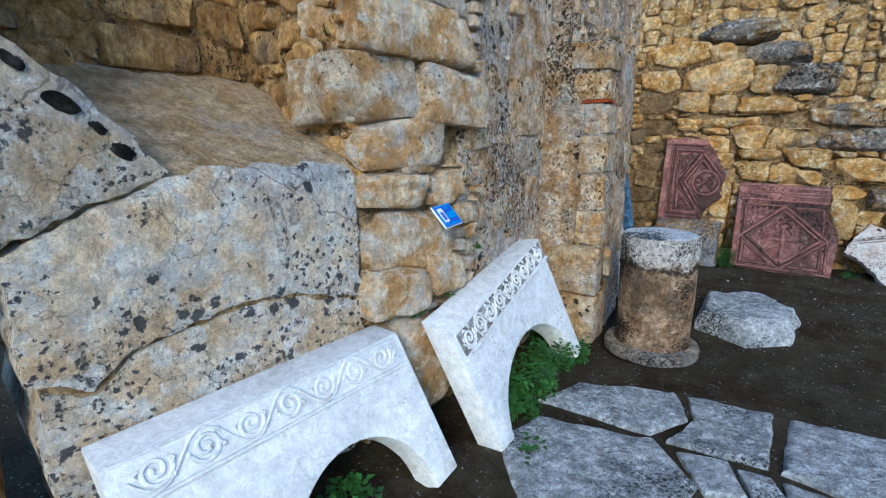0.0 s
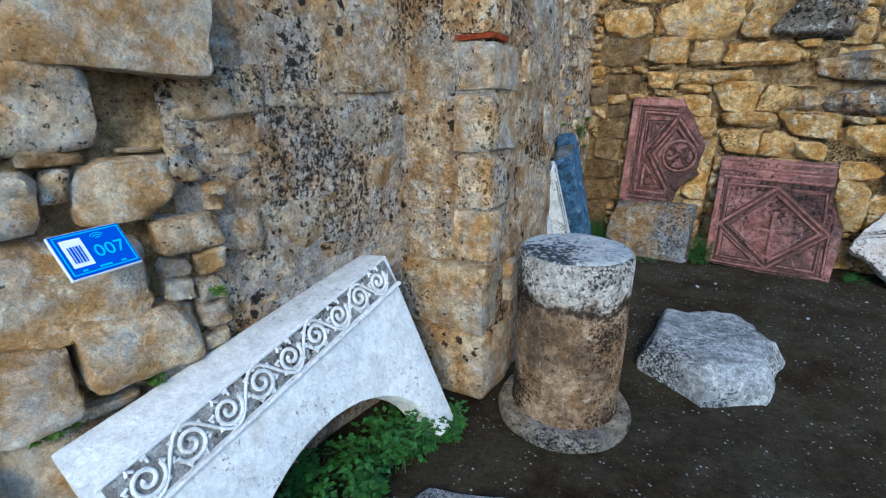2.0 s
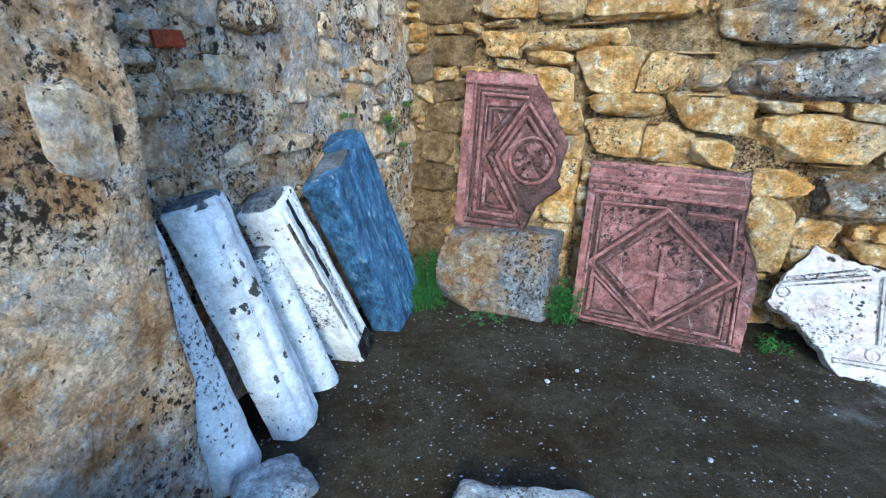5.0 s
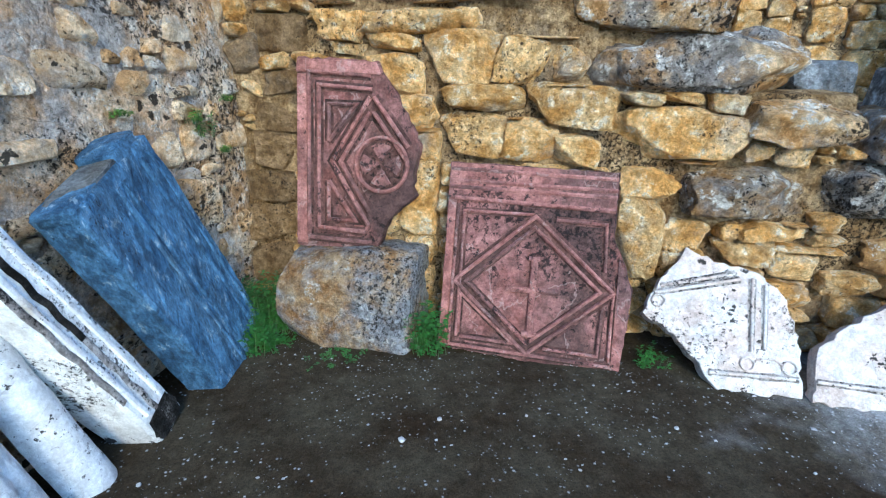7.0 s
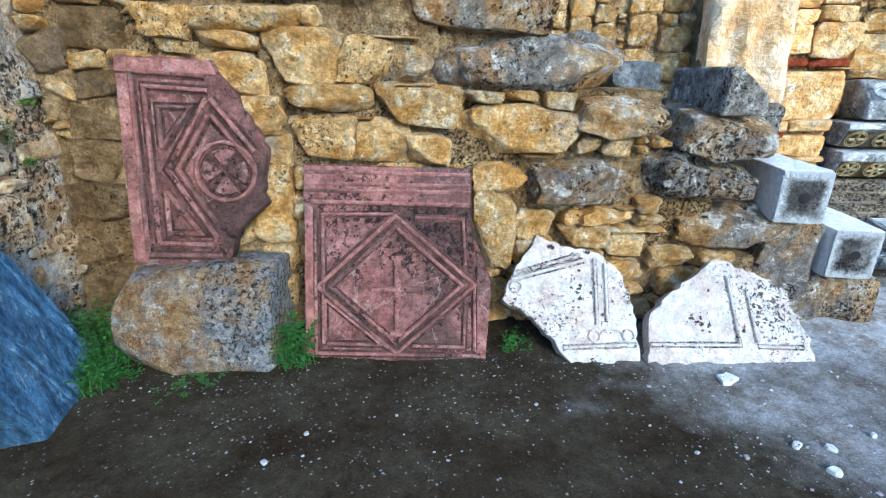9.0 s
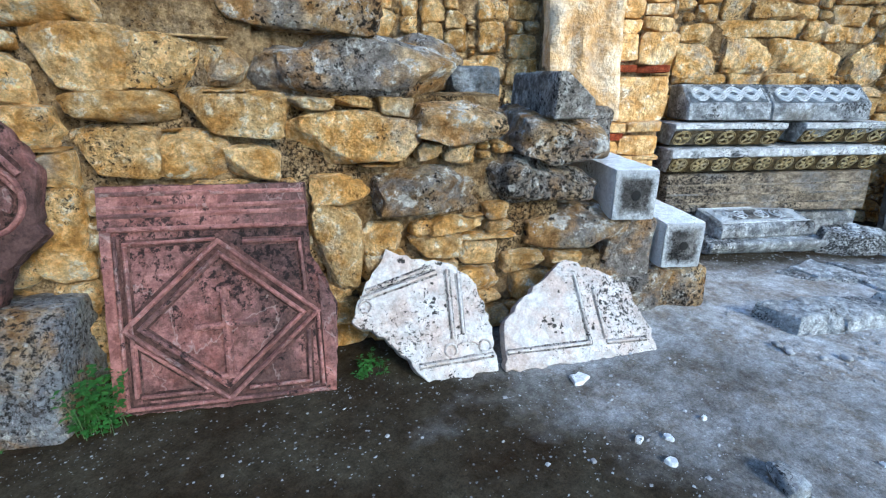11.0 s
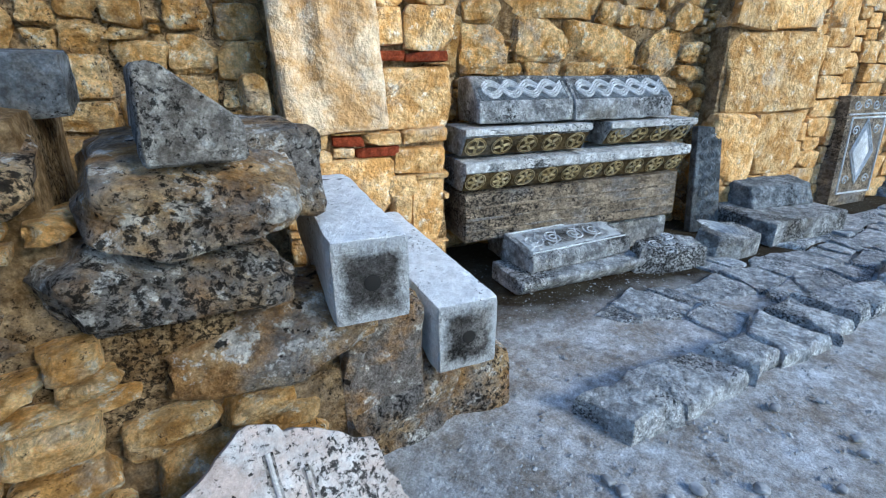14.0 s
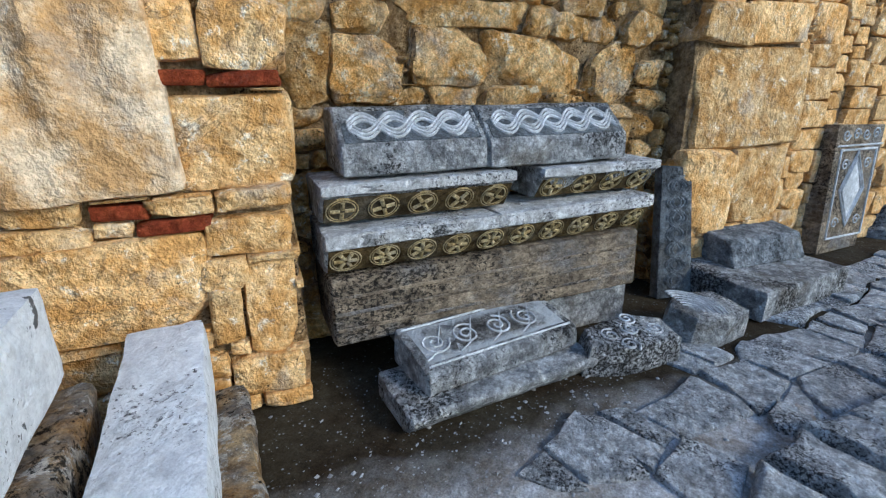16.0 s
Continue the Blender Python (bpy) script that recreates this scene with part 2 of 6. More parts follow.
DIRTY = stone_material("dirt_in_carving", (0.62, 0.62, 0.62), (0.36, 0.35, 0.34), (0.56, 0.56, 0.56), 0.55, lichen_at=0.615, vary=0.0)
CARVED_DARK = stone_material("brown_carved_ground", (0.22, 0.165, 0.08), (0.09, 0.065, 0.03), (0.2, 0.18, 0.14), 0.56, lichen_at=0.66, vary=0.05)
YELLOW_CARVING = stone_material("yellowed_carving", (0.76, 0.66, 0.42), (0.54, 0.43, 0.22), (0.5, 0.47, 0.4), 0.6, lichen=(0.06, 0.05, 0.03), lichen_at=0.68, vary=0.1)
DRUM = stone_material("stained_column_shaft", (0.6, 0.45, 0.32), (0.36, 0.24, 0.14), (0.2, 0.155, 0.11), 0.5, lichen=(0.03, 0.025, 0.02), lichen_at=0.565, white_at=0.6, white=(0.74, 0.66, 0.55), big=3.0, vary=0.0, upper=(0.63, (0.74, 0.71, 0.67)))
FLAG = stone_material("blue_grey_flagstone", (0.9, 0.93, 0.95), (0.52, 0.55, 0.58), (0.64, 0.66, 0.68), 0.54, lichen=(0.04, 0.042, 0.045), lichen_at=0.625, white_at=0.54, vary=0.3, bump=1.0, rough=0.75, white=(0.94, 0.96, 0.97), big=3.5, mottled=0.58)

CREAM = stone_material("smooth_cream_slab", (0.78, 0.64, 0.45), (0.58, 0.38, 0.18), (0.56, 0.48, 0.38), 0.6, lichen_at=0.75, white_at=0.6, white=(0.8, 0.72, 0.58), bump=0.5, mottled=0.25, big=1.6, cracks=0.2, lumps=6.0, fine=5.0, pits=0.1)
LUMP = stone_material("speckled_grey_block", (0.9, 0.93, 0.95), (0.55, 0.58, 0.61), (0.4, 0.42, 0.44), 0.58, lichen=(0.03, 0.032, 0.036), lichen_at=0.6, white_at=0.55, vary=0.1, bump=1.0, rough=0.75, white=(0.95, 0.96, 0.97), big=3.0, mottled=0.5)
PALE_BAND = stone_material("pale_skylit_marble_band", (0.86, 0.87, 0.87), (0.66, 0.66, 0.65), (0.5, 0.49, 0.47), 0.6, lichen=(0.05, 0.05, 0.048), lichen_at=0.64, white_at=0.57, vary=0.1, bump=0.6, rough=0.7, white=(0.92, 0.93, 0.93), big=3.0, mottled=0.4)
BUTTRESS_RENDER = stone_material("dark_lichened_render", (0.82, 0.68, 0.5), (0.54, 0.36, 0.19), (0.6, 0.59, 0.58), 0.54, lichen=(0.035, 0.03, 0.026), lichen_at=0.605, white_at=0.555, bump=1.0, pits=1.2, rosettes=0.42, mottled=0.55, cracks=0.35, white=(0.8, 0.78, 0.74))
SHADED_BROWN = stone_material("shaded_brown_rubble", (0.46, 0.34, 0.2), (0.29, 0.2, 0.1), (0.28, 0.24, 0.2), 0.54, lichen=(0.04, 0.034, 0.028), lichen_at=0.66, bump=0.9, mottled=0.5)
RED_DARK = stone_material("dark_red_marble", (0.26, 0.15, 0.135), (0.13, 0.08, 0.072), (0.09, 0.068, 0.062), 0.52, lichen_at=0.64, vary=0.1, rough=0.8, big=1.7)
LICHEN_LINE = stone_material("black_lichen_in_moulding", (0.6, 0.58, 0.56), (0.34, 0.31, 0.29), (0.6, 0.59, 0.58), 0.54, lichen=(0.02, 0.02, 0.02), lichen_at=0.6, vary=0.1, big=3.0)
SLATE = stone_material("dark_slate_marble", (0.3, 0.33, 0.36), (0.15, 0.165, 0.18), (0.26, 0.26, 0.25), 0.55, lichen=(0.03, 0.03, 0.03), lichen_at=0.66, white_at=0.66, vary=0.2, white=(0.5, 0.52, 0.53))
SLATE_CARVED = stone_material("worn_slate_carving", (0.38, 0.41, 0.44), (0.22, 0.24, 0.26), (0.3, 0.3, 0.3), 0.58, lichen_at=0.68, vary=0.1)
DARK_GREY = stone_material("dark_grey_marble", (0.46, 0.49, 0.52), (0.22, 0.24, 0.26), (0.3, 0.28, 0.25), 0.55, lichen=(0.03, 0.03, 0.028), lichen_at=0.62, white_at=0.62, vary=0.15, bump=0.7, rough=0.75, white=(0.72, 0.73, 0.73), big=3.0)
BLACK_LICHEN = stone_material("black_lichen", (0.1, 0.095, 0.09), (0.025, 0.025, 0.025), (0.55, 0.54, 0.52), 0.62, lichen_at=0.6, bump=0.9, big=5.0)
BUTTRESS_STONE = stone_material("lichened_buttress_stone", (0.8, 0.66, 0.46), (0.58, 0.37, 0.17), (0.55, 0.55, 0.55), 0.53, lichen=(0.035, 0.03, 0.025), lichen_at=0.655, white_at=0.6, bump=0.6, mottled=0.5, rosettes=0.25)
DRUM_TOP = stone_material("skylit_speckled_top", (0.95, 0.97, 0.98), (0.8, 0.86, 0.9), (0.85, 0.9, 0.93), 0.6, lichen=(0.05, 0.07, 0.1), lichen_at=0.555, white_at=0.52, bump=0.9, mottled=0.2, white=(0.96, 0.98, 0.98), big=2.2, vary=0.0)
SPECKLED = stone_material("lichen_speckled_block", (0.72, 0.69, 0.63), (0.36, 0.33, 0.29), (0.46, 0.45, 0.43), 0.54, lichen=(0.03, 0.03, 0.028), lichen_at=0.62, white_at=0.55, white=(0.88, 0.88, 0.86), mottled=0.7, bump=0.9, big=2.5)
BOULDER_GREY = stone_material("blue_grey_boulder", (0.58, 0.45, 0.29), (0.42, 0.26, 0.12), (0.4, 0.44, 0.5), 0.48, lichen=(0.04, 0.04, 0.04), lichen_at=0.65, white_at=0.58, bump=1.0, big=2.2, mottled=0.55, cracks=0.6)


def earth_material():
    m, nt, bsdf = material("packed_earth")
    vec, _ = position(nt)
    split = nt.nodes.new("ShaderNodeSeparateXYZ")
    nt.links.new(vec, split.inputs[0])
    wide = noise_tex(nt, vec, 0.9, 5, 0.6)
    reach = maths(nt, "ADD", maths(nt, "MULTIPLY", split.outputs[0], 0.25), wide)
    # the pale ground stops short of the far wall; darker brown runs along it
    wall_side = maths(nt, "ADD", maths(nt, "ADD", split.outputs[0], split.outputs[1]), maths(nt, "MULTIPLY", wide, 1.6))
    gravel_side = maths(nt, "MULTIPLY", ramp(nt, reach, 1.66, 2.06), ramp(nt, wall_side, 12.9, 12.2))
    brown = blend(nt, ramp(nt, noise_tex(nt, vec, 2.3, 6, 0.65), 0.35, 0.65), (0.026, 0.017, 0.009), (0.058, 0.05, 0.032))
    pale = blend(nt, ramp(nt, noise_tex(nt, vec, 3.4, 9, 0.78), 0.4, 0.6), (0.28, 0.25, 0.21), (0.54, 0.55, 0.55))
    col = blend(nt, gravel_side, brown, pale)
    cells = node(nt, "TexVoronoi", Scale=34.0)
    nt.links.new(vec, cells.inputs["Vector"])
    chips = ramp(nt, cells.outputs["Distance"], 0.24, 0.14)
    some = ramp(nt, noise_tex(nt, vec, 9, 6, 0.75), 0.5, 0.62)
    col = blend(nt, maths(nt, "MULTIPLY", maths(nt, "MULTIPLY", chips, some), 0.9), col, (0.42, 0.44, 0.45))
    col = blend(nt, 0.8, col, blend(nt, ramp(nt, noise_tex(nt, vec, 16, 8, 0.78), 0.32, 0.68), (0.4, 0.38, 0.36), (1.5, 1.5, 1.5)), "MULTIPLY")
    col = blend(nt, 0.8, col, blend(nt, ramp(nt, noise_tex(nt, vec, 95, 5, 0.85), 0.3, 0.7), (0.3, 0.3, 0.3), (1.6, 1.6, 1.6)), "MULTIPLY")
    nt.links.new(col, bsdf.inputs["Base Color"])
    bsdf.inputs["Roughness"].default_value = 0.9
    bsdf.inputs["Specular IOR Level"].default_value = 0.08
    relief(nt, bsdf, maths(nt, "ADD", noise_tex(nt, vec, 30, 8, 0.75), maths(nt, "MULTIPLY", chips, 0.3)), 0.6, 0.02)
    return m


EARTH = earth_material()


def plain_material(name, dark, pale, rough=0.6, scale=12.0):
    m, nt, bsdf = material(name)
    vec, rand = position(nt, 3.0)
    col = blend(nt, ramp(nt, noise_tex(nt, vec, scale, 4), 0.35, 0.65), dark, pale)
    col = blend(nt, maths(nt, "MULTIPLY", rand, 0.4), col, dark)
    nt.links.new(col, bsdf.inputs["Base Color"])
    bsdf.inputs["Roughness"].default_value = rough
    return m


LEAF = plain_material("green_leaf", (0.02, 0.075, 0.012), (0.065, 0.19, 0.03), 0.5)
MOSS = plain_material("bright_wall_moss", (0.07, 0.16, 0.012), (0.16, 0.3, 0.03), 0.6)
STEM = plain_material("green_stem", (0.05, 0.09, 0.03), (0.08, 0.12, 0.04))
SIGN_BLUE = plain_material("blue_enamel", (0.005, 0.07, 0.5), (0.006, 0.085, 0.58), 0.35)
SIGN_WHITE = plain_material("white_print", (0.8, 0.82, 0.85), (0.85, 0.86, 0.88), 0.5)
CYAN = plain_material("cyan_print", (0.05, 0.5, 0.75), (0.06, 0.55, 0.8), 0.5)
PEBBLE = plain_material("pale_chips", (0.2, 0.2, 0.2), (0.5, 0.51, 0.51), 0.8)
HOLE = plain_material("painted_hole_shade", (0.004, 0.0035, 0.003), (0.01, 0.008, 0.007), 0.9)

# ---- building helpers ----


def to_mesh(name, bm, mat, smooth=True):
    me = bpy.data.meshes.new(name)
    bm.normal_update()
    bm.to_mesh(me)
    bm.free()
    me.materials.append(mat)
    if smooth:
        me.polygons.foreach_set("use_smooth", [True] * len(me.polygons))
        me.set_sharp_from_angle(angle=radians(38))
    return me


def part(name, bm, mat, parent=None, label="", m=None, smooth=True):
    ob = new(name, to_mesh(name, bm, mat, smooth))
    ob.parent = parent
    if m is not None:
        ob.matrix_basis = m
    return tagged(ob, label)


def thing(name, label, category, m=None, group="", kind=""):
    """An empty at the base of a thing, which parents its parts."""
    ob = new(name)
    ob.empty_display_size = 0.1
    if m is not None:
        ob.matrix_basis = m
    return tagged(ob, label, category, group, kind)


def block_bm(w, d, h, cell=0.05, bevel=0.02, wobble=0.012, seed=0, k=10.0, origin="base", coarse=0.0):
    """A worn block, w by d by h, its edges rounded and its faces uneven. The origin lies at the base or the centre."""
    bm = bmesh.new()
    n = [max(2, min(40, round(s / cell))) for s in (w, d, h)]
    half = Vector((w / 2, d / 2, h / 2))
    spots = {}

    def vert(i, j, l):
        key = (i, j, l)
        if key not in spots:
            p = Vector((-1 + 2 * i / n[0], -1 + 2 * j / n[1], -1 + 2 * l / n[2]))
            q = Vector([p[a] * half[a] for a in range(3)])
            inner = Vector([max(-half[a] + bevel, min(half[a] - bevel, q[a])) for a in range(3)])
            out = q - inner
            if out.length > bevel:
                q = inner + out.normalized() * bevel
            o = Vector((seed * 3.7, seed * 1.3, seed * 5.1))
            q += noise.noise_vector(q * 4.5 + o) * wobble + noise.noise_vector(q * 14 + o) * wobble * 0.45
            if coarse:
                q += noise.noise_vector(q * 1.8 + o) * coarse
            if origin == "base":
                q.z += half.z
            spots[key] = bm.verts.new(q)
        return spots[key]

    for a, b, c in ((0, 1, 2), (1, 2, 0), (2, 0, 1)):
        for side in (0, n[c]):
            for i in range(n[a]):
                for j in range(n[b]):
                    quad = []
                    for x, y in ((i, j), (i + 1, j), (i + 1, j + 1), (i, j + 1)):
                        idx = [0, 0, 0]
                        idx[a], idx[b], idx[c] = x, y, side
                        quad.append(vert(*idx))
                    bm.faces.new(quad if side else quad[::-1])
    return bm


def chip_planes(seed, count, lo, hi):
    """Random planes that cut facets off a stone."""
    rng = random.Random(seed)
    out = []
    for i in range(count):
        n = Vector((rng.gauss(0, 1), rng.gauss(0, 1), rng.gauss(0, 1))).normalized()
        out.append((n, rng.uniform(lo, hi)))
    return out


def chipped(p, planes):
    for n, d in planes:
        s = p.dot(n) - d
        if s > 0:
            p = p - n * (s * 0.92)
    return p


def rock_bm(w, d, h, cuts=7, k=4.0, wobble=0.06, seed=0):
    """A rounded boulder that fills w by d by h, its base at z 0."""
    bm = bmesh.new()
    bmesh.ops.create_cube(bm, size=2)
    bmesh.ops.subdivide_edges(bm, edges=bm.edges, cuts=cuts, use_grid_fill=True)
    o = Vector((seed * 2.3, seed * 4.1, seed * 1.7))
    planes = chip_planes(seed + 3, 14, 0.9, 1.25)
    for v in bm.verts:
        p = v.co
        p = p / (sum(abs(c) ** k for c in p) ** (1 / k))
        p = chipped(p, planes)
        p += noise.noise_vector(p * 1.1 + o) * wobble * 1.6 + noise.noise_vector(p * 3.1 + o) * wobble * 0.6
        v.co = (p.x * w / 2, p.y * d / 2, (p.z + 1) * h / 2)
    return bm


def ragged(outline, amount, step=0.035, seed=0):
    """The same outline with a broken edge."""
    r = random.Random(seed)
    out = []
    for (x0, z0), (x1, z1) in zip(outline, outline[1:] + outline[:1]):
        run = math.hypot(x1 - x0, z1 - z0)
        m = max(1, int(run / step))
        for i in range(m):
            off = r.uniform(-amount, amount) if i else r.uniform(-amount, amount) * 0.4
            f = (i + (r.uniform(-0.3, 0.3) if i else 0)) / m
            out.append((x0 + (x1 - x0) * f - (z1 - z0) / run * off, z0 + (z1 - z0) * f + (x1 - x0) / run * off))
    return out


def slab_bm(outline, thick, cell=0.06, bevel=0.012, wobble=0.004, seed=0, rough=0.0):
    """A plate with that outline in x and z, its face at y 0 and its back at y thick, with worn edges."""
    if rough:
        outline = ragged(outline, rough, seed=seed)
    bm = bmesh.new()
    verts = [bm.verts.new((x, 0, z)) for x, z in outline]
    face = bm.faces.new(verts)
    if face.calc_area() and face.normal.length == 0:
        bm.normal_update()
    bm.normal_update()
    if face.normal.y > 0:
        face.normal_flip()
    ext = bmesh.ops.extrude_face_region(bm, geom=[face])
    moved = [g for g in ext["geom"] if isinstance(g, bmesh.types.BMVert)]
    for v in moved:
        v.co.y += thick
    bmesh.ops.recalc_face_normals(bm, faces=bm.faces)
    edges = [e for e in bm.edges]
    bmesh.ops.bevel(bm, geom=edges, offset=bevel, segments=2, affect="EDGES", profile=0.6)
    bmesh.ops.triangulate(bm, faces=bm.faces)
    if wobble:
        o = Vector((seed, seed * 2.1, seed * 0.7))
        for v in bm.verts:
            v.co += noise.noise_vector(v.co * 9 + o) * wobble
    return bm


def strip_bm(points, width, height, closed=False):
    """A raised rounded moulding along points (x, z) on a face at y 0, standing height proud towards -y."""
    bm = bmesh.new()
    pts = [Vector((x, 0, z)) for x, z in points]
    n = len(pts)
    rows = []
    for i, p in enumerate(pts):
        a = pts[(i - 1) % n] if closed or i else p
        b = pts[(i + 1) % n] if closed or i < n - 1 else p
        t1, t2 = (p - a), (b - p)
        t1 = t1.normalized() if t1.length else t2.normalized()
        t2 = t2.normalized() if t2.length else t1
        t = (t1 + t2).normalized() if (t1 + t2).length > 1e-6 else t1
        side = Vector((t.z, 0, -t.x))
        widen = 1 / max(0.5, t.dot(t1))
        rows.append([bm.verts.new(p + side * (s * width / 2 * widen) + Vector((0, -y * height, 0)))
                     for s, y in ((-1, -0.35), (-0.62, 0.75), (0, 1), (0.62, 0.75), (1, -0.35))])
    for i in range(n if closed else n - 1):
        r, q = rows[i], rows[(i + 1) % n]
        for j in range(4):
            bm.faces.new((r[j], r[j + 1], q[j + 1], q[j]))
    if not closed:
        bm.faces.new(rows[0])
        bm.faces.new(rows[-1][::-1])
    bmesh.ops.recalc_face_normals(bm, faces=bm.faces)
    return bm


def ring(cx, cz, r, n=28, start=0.0, sweep=360.0, rz=None):
    return [(cx + r * math.cos(radians(start + sweep * i / n)), cz + (rz or r) * math.sin(radians(start + sweep * i / n)))
            for i in range(n if sweep == 360.0 else n + 1)]


def spiral(cx, cz, r, turns=1.6, start=0.0, n=30, hand=1):
    return [(cx + r * (1 - 0.85 * i / n) * math.cos(radians(start) + hand * turns * 2 * math.pi * i / n),
             cz + r * (1 - 0.85 * i / n) * math.sin(radians(start) + hand * turns * 2 * math.pi * i / n)) for i in range(n + 1)]


def merge(*bms):
    out = bmesh.new()
    for b in bms:
        me = bpy.data.meshes.new("piece")
        b.to_mesh(me)
        b.free()
        out.from_mesh(me)
        bpy.data.meshes.remove(me)
    return out


def lathe_bm(profile, n=48, wobble=0.0, seed=0):
    """A turned solid from (radius, z) pairs."""
    bm = bmesh.new()
    rows = []
    for r, z in profile:
        row = []
        for i in range(n):
            a = 2 * math.pi * i / n
            p = Vector((r * math.cos(a), r * math.sin(a), z))
            if wobble:
                p += noise.noise_vector(p * 5 + Vector((seed, 0, 0))) * wobble + noise.noise_vector(p * 16) * wobble * 0.4
            row.append(bm.verts.new(p))
        rows.append(row)
    for a, b in zip(rows, rows[1:]):
        for i in range(n):
            bm.faces.new((a[i], a[(i + 1) % n], b[(i + 1) % n], b[i]))
    bm.faces.new(rows[0][::-1])
    bm.faces.new(rows[-1])
    return bm


# ---- walls ----
# Each wall has a frame: x runs along it, y into it, z up; its face is at y 0.
NICHE_WALL = pose(-1.2, 1.35, 0, 0, 0, 48.1)
RENDER_WALL = pose(0.1, 2.8, 0, 0, 0, 56.0)
BUTTRESS_FRONT = pose(0.76, 3.78, 0, 0, 0, -28.2)
BUTTRESS_SIDE = pose(1.18, 3.555, 0, 0, 0, 59.2)
CORNER_WALL = pose(1.40, 4.86, 0, 0, 0, 58.0)
BACK_WALL = pose(2.56, 6.75, 0, 0, 0, -31.2)
FAR_WALL = pose(9.8 * math.sqrt(0.5), 9.8 * math.sqrt(0.5), 0, 0, 0, -45.0)


def stone_meshes(name, mat, k, wobble, count=12, cuts=7, skew=0.1, chips=9):
    """Unit stones: x and z from -0.5 to 0.5, y from 0 at the face to 1 at the back. Each has its own outline."""
    made = []
    for i in range(count):
        rng = random.Random(i * 7 + len(name))
        corner = {(a, b): (rng.uniform(-skew, skew), rng.uniform(-skew, skew), rng.uniform(-skew, skew) * 1.2) for a in (0, 1) for b in (0, 1)}
        bm = bmesh.new()
        bmesh.ops.create_cube(bm, size=2)
        bmesh.ops.subdivide_edges(bm, edges=bm.edges, cuts=cuts, use_grid_fill=True)
        bmesh.ops.delete(bm, geom=[f for f in bm.faces if f.calc_center_median().y > 0.99], context="FACES")
        o = Vector((i * 3.1, i * 1.9, i * 5.3 + k))
        planes = chip_planes(i * 11 + len(name), chips, *((0.95, 1.3) if chips > 4 else (1.15, 1.45)))
        for v in bm.verts:
            p = chipped(v.co.copy(), planes)
            flat = [abs(p.x), abs(p.z)] + ([-p.y] if p.y < 0 else [])
            p *= max(flat) / max(1e-6, sum(c ** (k * 1.6) for c in flat) ** (1 / (k * 1.6)))
            fx, fz = (p.x + 1) / 2, (p.z + 1) / 2
            for (a, b), (dx, dz, dy) in corner.items():
                w = (fx if a else 1 - fx) * (fz if b else 1 - fz)
                p += Vector((dx, dy if p.y < 0 else 0, dz)) * w
            p += noise.noise_vector(p * 0.9 + o) * wobble * 1.4 + noise.noise_vector(p * 2.4 + o) * wobble * 0.8 + noise.noise_vector(p * 6.5 + o) * wobble * 0.35
            v.co = (p.x / 2, (p.y + 1) / 2, p.z / 2)
        made.append(to_mesh(name, bm, mat))
    return made


RUBBLE = stone_meshes("rubble", OCHRE, 6.5, 0.11, 18, 7, 0.2)
ROUGH = stone_meshes("rough_boulder", OCHRE_DARK, 6.0, 0.11, 10, 13, 0.15, 16)
ASHLAR = stone_meshes("ashlar", OCHRE_BLOCK, 9.0, 0.05, 12, 9, 0.06, 4)
GREYS = stone_meshes("grey_rubble", GREY_STONE, 6.5, 0.1, 14, 7, 0.2)
QUOIN = stone_meshes("quoin", RUST_STONE, 7.0, 0.08, 12, 9, 0.12, 4)
BRICKS = stone_meshes("brick", BRICK, 9.0, 0.05, 5, 5, 0.05, 1)
SHADED_RUBBLE = stone_meshes("stained_rubble", SHADED_BROWN, 6.5, 0.1, 8, 7, 0.16)
BROWN = stone_meshes("brown_rubble", NICHE, 5.0, 0.08)


def lay(wall, frame_m, rows, meshes, proud, depth=0.3, seed=1, name="stone"):
    """Stones in a wall's face: rows of centre along, centre up, width, height."""
    rng = random.Random(seed)
    for u, z, w, h in rows:
        ob = new(name, rng.choice(meshes))
        ob.parent = wall
        p = proud * rng.uniform(0.6, 1.3)
        ob.matrix_basis = frame_m @ pose(u, -p, z, rng.uniform(-4, 4), rng.uniform(-4, 4), rng.uniform(-4, 4)) @ Matrix.Diagonal((w * 1.02, depth, h * 1.04, 1))


